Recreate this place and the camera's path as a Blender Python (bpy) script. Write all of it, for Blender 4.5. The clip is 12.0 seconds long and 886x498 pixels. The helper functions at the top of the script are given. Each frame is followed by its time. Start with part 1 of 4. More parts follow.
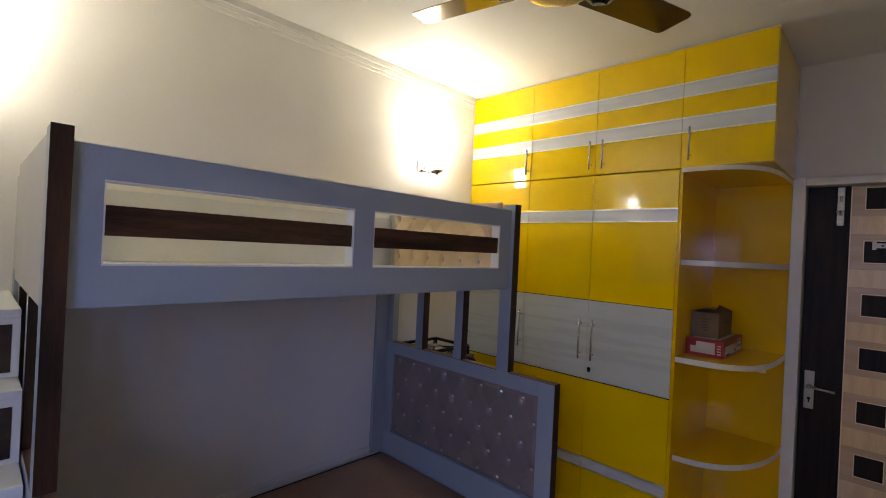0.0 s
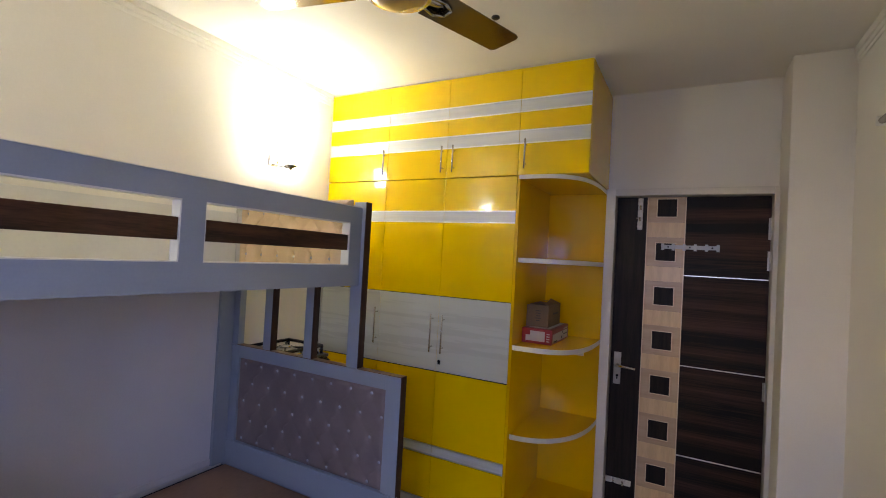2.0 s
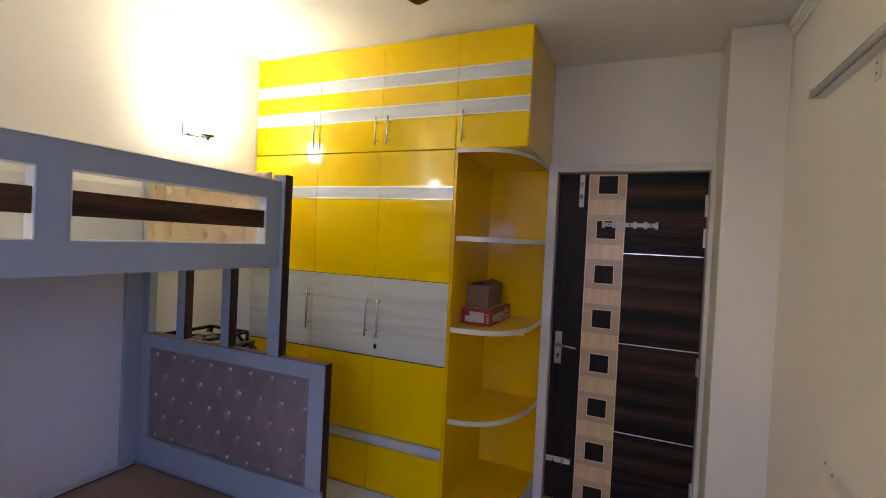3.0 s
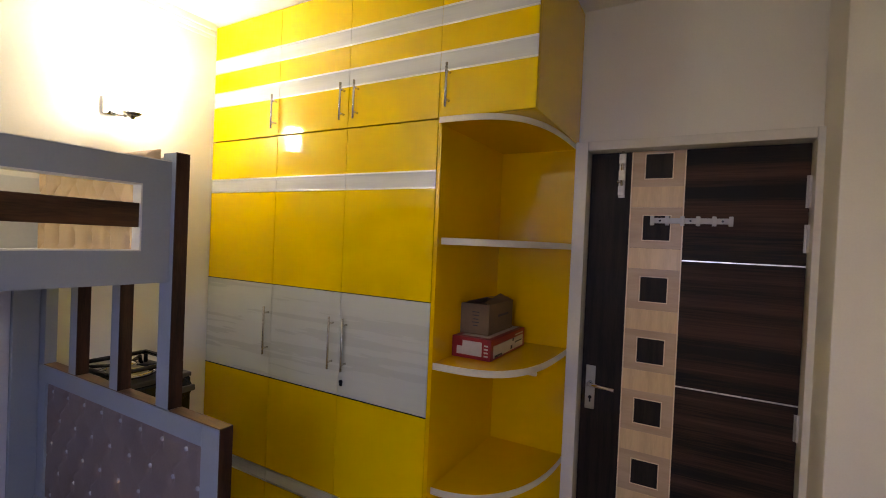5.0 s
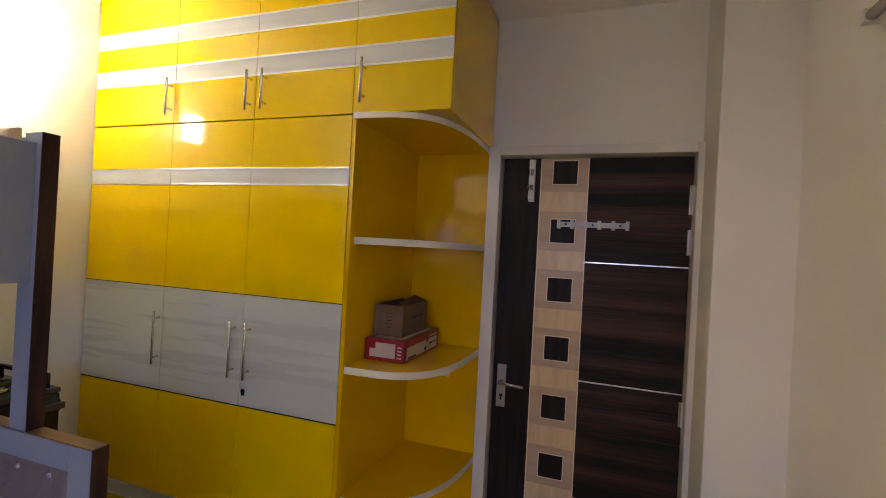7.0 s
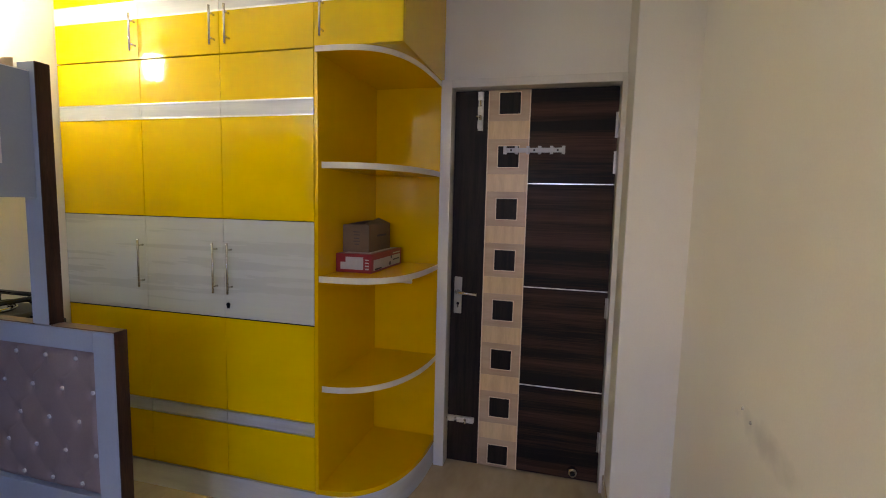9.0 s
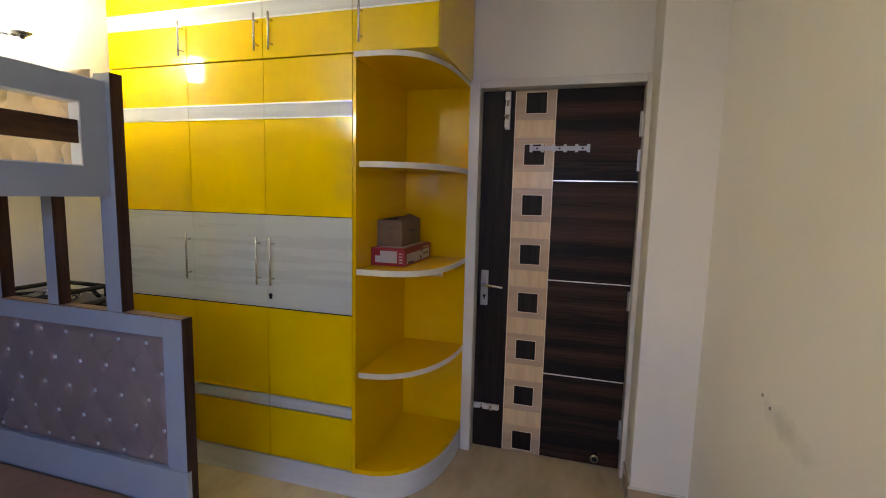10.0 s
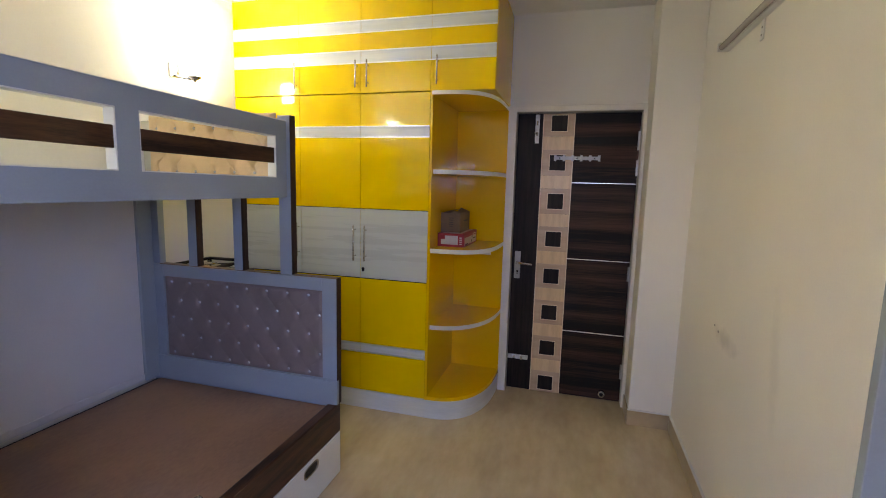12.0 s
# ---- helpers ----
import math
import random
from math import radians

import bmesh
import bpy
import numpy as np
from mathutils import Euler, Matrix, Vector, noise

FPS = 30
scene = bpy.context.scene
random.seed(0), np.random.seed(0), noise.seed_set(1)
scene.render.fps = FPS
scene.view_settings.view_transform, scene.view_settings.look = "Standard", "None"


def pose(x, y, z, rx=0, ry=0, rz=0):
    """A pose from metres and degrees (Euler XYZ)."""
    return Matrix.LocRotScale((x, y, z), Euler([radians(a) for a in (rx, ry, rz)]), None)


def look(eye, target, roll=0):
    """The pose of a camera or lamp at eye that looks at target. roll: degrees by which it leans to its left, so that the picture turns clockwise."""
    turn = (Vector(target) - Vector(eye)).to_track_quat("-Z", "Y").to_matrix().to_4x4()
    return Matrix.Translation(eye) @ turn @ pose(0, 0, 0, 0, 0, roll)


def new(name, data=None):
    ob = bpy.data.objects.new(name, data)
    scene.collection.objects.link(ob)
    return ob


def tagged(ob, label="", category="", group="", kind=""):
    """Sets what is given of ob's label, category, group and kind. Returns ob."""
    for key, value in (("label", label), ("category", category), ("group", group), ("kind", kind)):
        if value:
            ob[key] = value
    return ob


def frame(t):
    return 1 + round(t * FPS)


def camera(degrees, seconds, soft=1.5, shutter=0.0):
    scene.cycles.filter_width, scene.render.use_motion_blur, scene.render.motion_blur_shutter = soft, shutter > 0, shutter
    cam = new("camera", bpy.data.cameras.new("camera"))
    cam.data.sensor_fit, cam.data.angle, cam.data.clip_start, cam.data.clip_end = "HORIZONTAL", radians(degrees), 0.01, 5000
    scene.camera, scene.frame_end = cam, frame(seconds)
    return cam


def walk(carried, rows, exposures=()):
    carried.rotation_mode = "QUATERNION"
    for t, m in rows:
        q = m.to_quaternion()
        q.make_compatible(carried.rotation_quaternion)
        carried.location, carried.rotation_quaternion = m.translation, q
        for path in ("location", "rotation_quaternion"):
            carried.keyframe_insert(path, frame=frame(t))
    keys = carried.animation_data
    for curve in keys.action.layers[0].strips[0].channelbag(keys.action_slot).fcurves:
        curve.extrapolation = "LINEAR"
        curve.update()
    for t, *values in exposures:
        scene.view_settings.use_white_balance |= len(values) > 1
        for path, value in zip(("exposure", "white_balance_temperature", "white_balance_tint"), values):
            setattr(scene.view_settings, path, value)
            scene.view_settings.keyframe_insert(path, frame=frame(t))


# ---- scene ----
cam = camera(87.6, 12.0, soft=1.0)
PATH = [
    (0, (-0.461, 0.253, 1.618), (-1.855, 1.687, 1.62), 2.8),
    (0.5, (-0.439, 0.256, 1.618), (-1.782, 1.739, 1.635), 3.5),
    (1, (-0.411, 0.265, 1.619), (-1.648, 1.836, 1.666), 3.6),
    (1.5, (-0.39, 0.271, 1.616), (-1.497, 1.936, 1.669), 3.6),
    (2, (-0.361, 0.287, 1.6), (-1.313, 2.046, 1.639), 3.1),
    (2.5, (-0.331, 0.318, 1.593), (-1.16, 2.138, 1.593), 2.9),
    (3, (-0.315, 0.47, 1.592), (-1.099, 2.31, 1.559), 2.8),
    (3.2, (-0.304, 0.552, 1.598), (-1.097, 2.387, 1.548), 2.8),
    (5, (-0.329, 1.209, 1.608), (-1.308, 2.953, 1.578), 2.5),
    (5.5, (-0.245, 1.294, 1.628), (-1.298, 2.995, 1.607), 2.7),
    (6, (-0.182, 1.365, 1.622), (-1.24, 3.062, 1.637), 2.8),
    (6.5, (-0.202, 1.331, 1.606), (-1.108, 3.114, 1.627), 3.0),
    (7, (-0.329, 1.237, 1.59), (-0.983, 3.127, 1.598), 3.1),
    (7.5, (-0.32, 1.21, 1.561), (-0.854, 3.138, 1.524), 2.7),
    (9.3, (-0.207, 0.969, 1.455), (-0.708, 2.893, 1.236), 1.3),
    (9.5, (-0.221, 0.964, 1.473), (-0.752, 2.879, 1.244), 1.4),
    (10, (-0.262, 0.866, 1.478), (-0.818, 2.774, 1.249), 1.4),
    (10.5, (-0.336, 0.647, 1.462), (-0.806, 2.577, 1.234), 1.5),
    (11, (-0.413, 0.406, 1.485), (-0.862, 2.341, 1.25), 1.5),
    (11.5, (-0.417, 0.183, 1.485), (-0.883, 2.113, 1.246), 1.8),
    (12, (-0.371, 0.022, 1.518), (-0.91, 1.93, 1.253), 1.5),
]
walk(cam, [(t, look(eye, target, roll)) for t, eye, target, roll in PATH],
     [(0.0, -0.32, 7200, 15), (0.8, -0.12, 7250, 15), (1.5, 0.12, 7250, 14), (2.5, 0.27, 7250, 14), (5.5, 0.19, 8200, 16),
      (7.2, 0.22, 7950, 16), (9.5, 0.49, 7500, 10), (12.0, 0.52, 7300, 9)])

# ---- world, daylight and lamps ----
world = bpy.data.worlds.new("world")
world.use_nodes = True
scene.world = world
sky = world.node_tree.nodes.new("ShaderNodeTexSky")
sky.sky_type, sky.sun_disc = "NISHITA", False
sky.sun_elevation, sky.sun_rotation = radians(12), radians(200)
world.node_tree.links.new(sky.outputs[0], world.node_tree.nodes["Background"].inputs[0])
world.node_tree.nodes["Background"].inputs[1].default_value = 0.06

BULB = 700.0         # glow of the bulbs inside the open-topped shades
SHADE = 52.0          # glow of the frosted glass round them
DAY = 14.5            # skylight through the window behind, watts

# the plan
XL, XR = -2.66, 0.30          # left and right wall
YD, YB = 3.42, -0.47          # door wall, wall behind
YP = 3.13                     # front of the pillar beside the door
ZC = 2.715                    # ceiling
OY0, OY1, OZ = 0.42, 1.25, 2.08    # side door in the right wall
WX0, WX1, WZ0, WZ1 = -1.06, 0.14, 0.90, 2.05   # window in the wall behind

day = bpy.data.lights.new("skylight", "AREA")
day.shape, day.size, day.size_y = "RECTANGLE", WX1 - WX0 - 0.12, 0.55
day.spread = radians(130)
day.energy, day.color = DAY, (0.32, 0.45, 1.0)
day_ob = new("skylight", day)
day_ob.matrix_world = pose((WX0 + WX1) / 2, YB - 0.36, WZ1 - 0.32, 50, 0, 32)   # the sky outside, high over the sill


# ---- materials ----
def material(name, colour, rough=0.5, metal=0.0, vary=0.12, scale=6.0, fine=90.0, bump=0.05, stretch=(1, 1, 1), second=None, coat=0.0,
             contrast=(0.35, 0.65), spec=0.5):
    """A surface with stains at one scale, grain at another, and fine relief."""
    m = bpy.data.materials.new(name)
    m.use_nodes = True
    nt = m.node_tree
    b = nt.nodes["Principled BSDF"]
    b.inputs["Metallic"].default_value = metal
    b.inputs["Coat Weight"].default_value = coat
    b.inputs["Coat Roughness"].default_value = 0.04
    b.inputs["Specular IOR Level"].default_value = spec
    co = nt.nodes.new("ShaderNodeTexCoord")
    mp = nt.nodes.new("ShaderNodeMapping")
    mp.inputs["Scale"].default_value = stretch
    nt.links.new(co.outputs["Object"], mp.inputs["Vector"])
    big, small = nt.nodes.new("ShaderNodeTexNoise"), nt.nodes.new("ShaderNodeTexNoise")
    big.inputs["Scale"].default_value, big.inputs["Detail"].default_value = scale, 4
    small.inputs["Scale"].default_value, small.inputs["Detail"].default_value = fine, 3
    nt.links.new(mp.outputs[0], big.inputs["Vector"])
    nt.links.new(mp.outputs[0], small.inputs["Vector"])
    mixn = nt.nodes.new("ShaderNodeMath")
    mixn.operation, mixn.inputs[1].default_value = "MULTIPLY_ADD", 0.35
    nt.links.new(small.outputs[0], mixn.inputs[0])
    nt.links.new(big.outputs[0], mixn.inputs[2])
    ramp = nt.nodes.new("ShaderNodeValToRGB")
    ramp.color_ramp.elements[0].position, ramp.color_ramp.elements[1].position = contrast[0] + 0.17, contrast[1] + 0.17
    c2 = second or [c * (1 - vary) for c in colour]
    ramp.color_ramp.elements[0].color = (*c2, 1)
    ramp.color_ramp.elements[1].color = (*[min(1, c * (1 + vary * 0.4)) for c in colour], 1)
    nt.links.new(mixn.outputs[0], ramp.inputs[0])
    nt.links.new(ramp.outputs[0], b.inputs["Base Color"])
    rr = nt.nodes.new("ShaderNodeMapRange")
    rr.inputs["To Min"].default_value, rr.inputs["To Max"].default_value = max(0.02, rough * 0.8), min(1, rough * 1.2)
    nt.links.new(big.outputs[0], rr.inputs["Value"])
    nt.links.new(rr.outputs[0], b.inputs["Roughness"])
    if bump:
        bp = nt.nodes.new("ShaderNodeBump")
        bp.inputs["Strength"].default_value, bp.inputs["Distance"].default_value = bump, 0.004
        nt.links.new(small.outputs[0], bp.inputs["Height"])
        nt.links.new(bp.outputs[0], b.inputs["Normal"])
    return m


def wall_paint(name, colour):
    return material(name, colour, rough=0.6, vary=0.06, scale=1.3, fine=160, bump=0.10, contrast=(0.3, 0.75))


CREAM = wall_paint("cream_wall_paint", (0.825, 0.785, 0.715))
SCUFFED = wall_paint("scuffed_cream_wall_paint", (0.825, 0.785, 0.715))


def scuff(m, y, z, angle, long, short, colour, amount):
    """A soft smudge on a wall that runs along y, at (y, z)."""
    nt = m.node_tree
    b = nt.nodes["Principled BSDF"]
    src = b.inputs["Base Color"].links[0].from_socket
    co = nt.nodes.new("ShaderNodeTexCoord")
    mp = nt.nodes.new("ShaderNodeMapping")
    mp.vector_type = "TEXTURE"
    mp.inputs["Location"].default_value = (XR, y, z)
    mp.inputs["Rotation"].default_value = (radians(angle), 0, 0)
    mp.inputs["Scale"].default_value = (1, long, short)
    nz = nt.nodes.new("ShaderNodeTexNoise")
    nz.inputs["Scale"].default_value = 22
    add = nt.nodes.new("ShaderNodeMath")
    ln = nt.nodes.new("ShaderNodeVectorMath")
    ln.operation = "LENGTH"
    nt.links.new(co.outputs["Object"], mp.inputs["Vector"])
    nt.links.new(co.outputs["Object"], nz.inputs["Vector"])
    nt.links.new(mp.outputs[0], ln.inputs[0])
    nt.links.new(ln.outputs["Value"], add.inputs[0])
    nt.links.new(nz.outputs[0], add.inputs[1])
    ramp = nt.nodes.new("ShaderNodeMapRange")
    for k, v in (("From Min", 1.45), ("From Max", 0.7), ("To Min", 0.0), ("To Max", amount)):
        ramp.inputs[k].default_value = v
    nt.links.new(add.outputs[0], ramp.inputs["Value"])
    mix = nt.nodes.new("ShaderNodeMixRGB")
    mix.inputs[2].default_value = (*colour, 1)
    nt.links.new(ramp.outputs[0], mix.inputs[0])
    nt.links.new(src, mix.inputs[1])
    nt.links.new(mix.outputs[0], b.inputs["Base Color"])


scuff(SCUFFED, 2.26, 0.878, 0, 0.19, 0.055, (0.52, 0.49, 0.45), 0.55)
scuff(SCUFFED, 1.75, 0.95, 80, 0.30, 0.05, (0.62, 0.59, 0.54), 0.35)
CEIL = wall_paint("ceiling_paint", (0.845, 0.815, 0.75))
YELLOW = material("yellow_high_gloss_laminate", (0.80, 0.512, 0.001), rough=0.09, vary=0.03, scale=1.5, fine=25, bump=0.012, coat=0.15, spec=0.4)
# same yellow laminate, ambered to paint in the shelf niche's warm shade
YELLOW_SHADED = material("yellow_gloss_laminate_shaded", (0.80, 0.46, 0.001), rough=0.11, vary=0.03, scale=1.5, fine=25, bump=0.012)
SILVER = material("pale_grey_woodgrain_laminate", (0.55, 0.56, 0.50), rough=0.28, vary=0.08, scale=3, fine=22, bump=0.02, stretch=(0.5, 1, 9), contrast=(0.12, 0.85))
STRIPE = material("silver_stripe_laminate", (0.58, 0.59, 0.58), rough=0.25, vary=0.12, scale=3, fine=22, bump=0.02, stretch=(0.5, 1, 9))
ALU = material("polished_aluminium_trim", (0.80, 0.80, 0.78), rough=0.30, metal=1.0, vary=0.05, bump=0.0)
CHROME = material("chrome", (0.62, 0.62, 0.63), rough=0.10, metal=1.0, vary=0.05, bump=0.0)
STEEL = material("brushed_steel", (0.42, 0.41, 0.39), rough=0.3, metal=1.0, vary=0.1, bump=0.02)
HANDLE = material("satin_nickel_bar", (0.64, 0.61, 0.54), rough=0.26, metal=1.0, vary=0.06, bump=0.0)
BOLT = material("dull_zinc_plate", (0.62, 0.60, 0.54), rough=0.4, metal=0.25, vary=0.2, scale=30, bump=0.02)
PALELINE = material("pale_maple_border", (0.78, 0.62, 0.43), rough=0.35, vary=0.08, scale=9)
WALNUT_V = material("dark_walnut_upright_grain", (0.020, 0.013, 0.011), rough=0.48, spec=0.16, second=(0.010, 0.007, 0.006), scale=5, fine=40, bump=0.04, stretch=(9, 9, 0.6))
WALNUT_H = material("dark_walnut_level_grain", (0.072, 0.036, 0.023), rough=0.48, spec=0.16, second=(0.011, 0.0075, 0.0065), scale=1.5, fine=30, bump=0.04, stretch=(0.16, 1, 7), contrast=(0.42, 0.70))
# upright grain; side edges of the walnut laminate, shade put into the colour
BROWN_SHADED = material("brown_walnut_edge_shaded_side", (0.058, 0.025, 0.014), rough=0.34, spec=0.25, second=(0.020, 0.009, 0.006), scale=4, fine=40, bump=0.03, stretch=(7, 7, 0.7))
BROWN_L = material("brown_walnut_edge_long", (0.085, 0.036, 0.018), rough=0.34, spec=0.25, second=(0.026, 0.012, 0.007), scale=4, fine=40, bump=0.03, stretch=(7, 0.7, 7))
# cross grain; same laminate on top edges, lightened as the lit face
BROWN_LIT_TOP = material("brown_walnut_edge_lit_top", (0.20, 0.105, 0.058), rough=0.35, second=(0.09, 0.045, 0.025), scale=4, fine=40, bump=0.03, stretch=(0.7, 7, 7))
MAPLE = material("maple_veneer", (0.70, 0.51, 0.29), rough=0.3, second=(0.63, 0.44, 0.25), scale=5, fine=40, bump=0.02, stretch=(6, 6, 0.8))
MAPLE_P = material("pinkish_maple_veneer", (0.53, 0.375, 0.25), rough=0.35, second=(0.47, 0.32, 0.205), scale=4, fine=40, bump=0.02, stretch=(0.8, 6, 6))
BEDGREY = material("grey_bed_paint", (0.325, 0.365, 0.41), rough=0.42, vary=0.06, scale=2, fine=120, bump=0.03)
BEDWHITE = material("white_bed_laminate", (0.72, 0.71, 0.68), rough=0.4, vary=0.05, scale=3, fine=90, bump=0.03)
PALEGREY = material("pale_grey_laminate", (0.46, 0.45, 0.43), rough=0.45, vary=0.06, scale=3, fine=90, bump=0.03)
BEDPANEL = material("lilac_white_wall_panel", (0.70, 0.68, 0.70), rough=0.45, vary=0.06, scale=2, fine=120, bump=0.03)
EDGE = material("cream_edge_banding", (0.78, 0.71, 0.53), rough=0.4, vary=0.06)
PLY = material("brown_plywood_deck", (0.34, 0.19, 0.11), rough=0.5, second=(0.25, 0.135, 0.08), scale=3, fine=70, bump=0.06, stretch=(1, 0.5, 1))
TAUPE = material("taupe_leatherette", (0.245, 0.185, 0.17), rough=0.48, vary=0.14, scale=7, fine=260, bump=0.12)
PEACH = material("beige_leatherette", (0.60, 0.43, 0.26), rough=0.48, vary=0.12, scale=7, fine=260, bump=0.10)
CRYSTAL = material("crystal_button", (0.92, 0.92, 0.95), rough=0.08, metal=0.6, vary=0.03, bump=0.0)
FLOOR = material("beige_marble_tile", (0.60, 0.475, 0.29), rough=0.22, second=(0.46, 0.35, 0.20), scale=2.2, fine=11, bump=0.01, stretch=(2.2, 0.8, 1), contrast=(0.28, 0.72))
SKIRT = material("beige_skirting_tile", (0.43, 0.32, 0.20), rough=0.3, vary=0.15, scale=3, fine=15, bump=0.01)
WHITE = material("white_gloss_paint", (0.74, 0.72, 0.68), rough=0.35, vary=0.06, scale=4, fine=80, bump=0.03)
FRAMEPAINT = material("cream_gloss_paint", (0.74, 0.70, 0.63), rough=0.35, vary=0.06, scale=4, fine=80, bump=0.03)
PLINTH = material("white_plinth_laminate", (0.68, 0.68, 0.66), rough=0.35, vary=0.10, scale=4, fine=30, bump=0.02, stretch=(0.6, 0.6, 4))
DARKSTEEL = material("dark_worn_steel", (0.10, 0.095, 0.09), rough=0.35, metal=0.6, vary=0.3, scale=9)
BLACK = material("black_enamel", (0.012, 0.012, 0.012), rough=0.25, vary=0.3, scale=8, bump=0.02)
DARKPANEL = material("dark_brown_drawer_glass", (0.045, 0.024, 0.018), rough=0.18, second=(0.02, 0.012, 0.010), scale=4, fine=20, bump=0.01)
CARD = material("brown_cardboard", (0.20, 0.125, 0.065), rough=0.8, vary=0.18, scale=9, fine=120, bump=0.08)
CARD_SHADE = material("shaded_carton_inside", (0.06, 0.036, 0.02), rough=0.9, vary=0.2)
RED = material("red_box_print", (0.32, 0.012, 0.015), rough=0.4, vary=0.1, scale=8)
OFFWHITE = material("white_box_print", (0.58, 0.53, 0.48), rough=0.5, vary=0.08, scale=9)
INK = material("printing_ink", (0.05, 0.04, 0.04), rough=0.6, vary=0.1)
FANBROWN = material("bronze_fan_blade", (0.20, 0.145, 0.07), rough=0.12, metal=0.75, vary=0.15, scale=6, bump=0.02)
FANHUB = material("brushed_fan_hub", (0.36, 0.30, 0.24), rough=0.28, metal=0.6, vary=0.1)
PLASTIC = material("white_plastic", (0.70, 0.69, 0.68), rough=0.35, vary=0.05, bump=0.02)
GREYPLASTIC = material("grey_white_plastic", (0.50, 0.51, 0.54), rough=0.4, vary=0.08, bump=0.02)
TUBE = material("unlit_tube_glass", (0.60, 0.55, 0.55), rough=0.25, vary=0.05, bump=0.0)


def glowing(name, strength):
    m = bpy.data.materials.new(name)
    m.use_nodes = True
    b = m.node_tree.nodes["Principled BSDF"]
    b.inputs["Base Color"].default_value = (0.9, 0.9, 0.88, 1)
    b.inputs["Emission Color"].default_value = (0.955, 0.985, 0.885, 1)
    b.inputs["Emission Strength"].default_value = strength
    return m


GLOW = glowing("lit_bulb_glass", BULB)
FROST = glowing("lit_frosted_shade_glass", SHADE)

GLASS = bpy.data.materials.new("window_glass")
GLASS.use_nodes = True
GLASS.node_tree.nodes["Principled BSDF"].inputs["Transmission Weight"].default_value = 1.0
GLASS.node_tree.nodes["Principled BSDF"].inputs["Roughness"].default_value = 0.0


# ---- building blocks ----
def thing(name, label, category, at=(0, 0, 0), group="", kind=""):
    ob = new(name)
    ob.location = at
    ob.empty_display_size = 0.05
    return tagged(ob, label, category, group, kind)


def part(name, bm, mat, parent=None, label="", smooth=False):
    me = bpy.data.meshes.new(name)
    bm.normal_update()
    bm.to_mesh(me)
    bm.free()
    if smooth:
        for p in me.polygons:
            p.use_smooth = True
    me.materials.append(mat)
    ob = new(name, me)
    if parent is not None:
        ob.parent = parent
        if parent.parent is None:
            ob.matrix_parent_inverse = Matrix.Translation(-Vector(parent.location))
    if label:
        tagged(ob, label)
    return ob


def add_box(bm, x0, x1, y0, y1, z0, z1, bevel=0.0):
    vs = bmesh.ops.create_cube(bm, size=1.0)["verts"]
    for v in vs:
        v.co = Vector(((x0 + x1) / 2 + v.co.x * (x1 - x0), (y0 + y1) / 2 + v.co.y * (y1 - y0), (z0 + z1) / 2 + v.co.z * (z1 - z0)))
    if bevel:
        es = list({e for v in vs for e in v.link_edges})
        bmesh.ops.bevel(bm, geom=es, offset=min(bevel, 0.45 * min(x1 - x0, y1 - y0, z1 - z0)), segments=2, affect="EDGES", profile=0.6)
    return bm


def box(x0, x1, y0, y1, z0, z1, bevel=0.0):
    return add_box(bmesh.new(), x0, x1, y0, y1, z0, z1, bevel)


def add_rod(bm, a, b, r0, r1=None, seg=16):
    a, b = Vector(a), Vector(b)
    d = b - a
    m = Matrix.Translation((a + b) / 2) @ d.to_track_quat("Z", "Y").to_matrix().to_4x4()
    bmesh.ops.create_cone(bm, cap_ends=True, segments=seg, radius1=r0, radius2=r0 if r1 is None else r1, depth=d.length, matrix=m)
    return bm


def rod(a, b, r0, r1=None, seg=16):
    return add_rod(bmesh.new(), a, b, r0, r1, seg)


def lathe(profile, at, seg=32):
    """A turned shape: profile of (radius, height) round the upright axis at at."""
    bm = bmesh.new()
    rings = []
    for r, h in profile:
        rings.append([bm.verts.new((at[0] + max(r, 1e-4) * math.cos(2 * math.pi * i / seg), at[1] + max(r, 1e-4) * math.sin(2 * math.pi * i / seg), at[2] + h)) for i in range(seg)])
    for p, q in zip(rings, rings[1:]):
        for i in range(seg):
            bm.faces.new((p[i], p[(i + 1) % seg], q[(i + 1) % seg], q[i]))
    bm.faces.new(rings[0][::-1])
    bm.faces.new(rings[-1])
    bmesh.ops.recalc_face_normals(bm, faces=bm.faces)
    return bm


def slab(outline, z0, z1, bevel=0.0):
    """An upright prism over a plan outline."""
    bm = bmesh.new()
    low = [bm.verts.new((x, y, z0)) for x, y in outline]
    high = [bm.verts.new((x, y, z1)) for x, y in outline]
    n = len(outline)
    bm.faces.new(low[::-1])
    bm.faces.new(high)
    for i in range(n):
        bm.faces.new((low[i], low[(i + 1) % n], high[(i + 1) % n], high[i]))
    bmesh.ops.recalc_face_normals(bm, faces=bm.faces)
    return bm


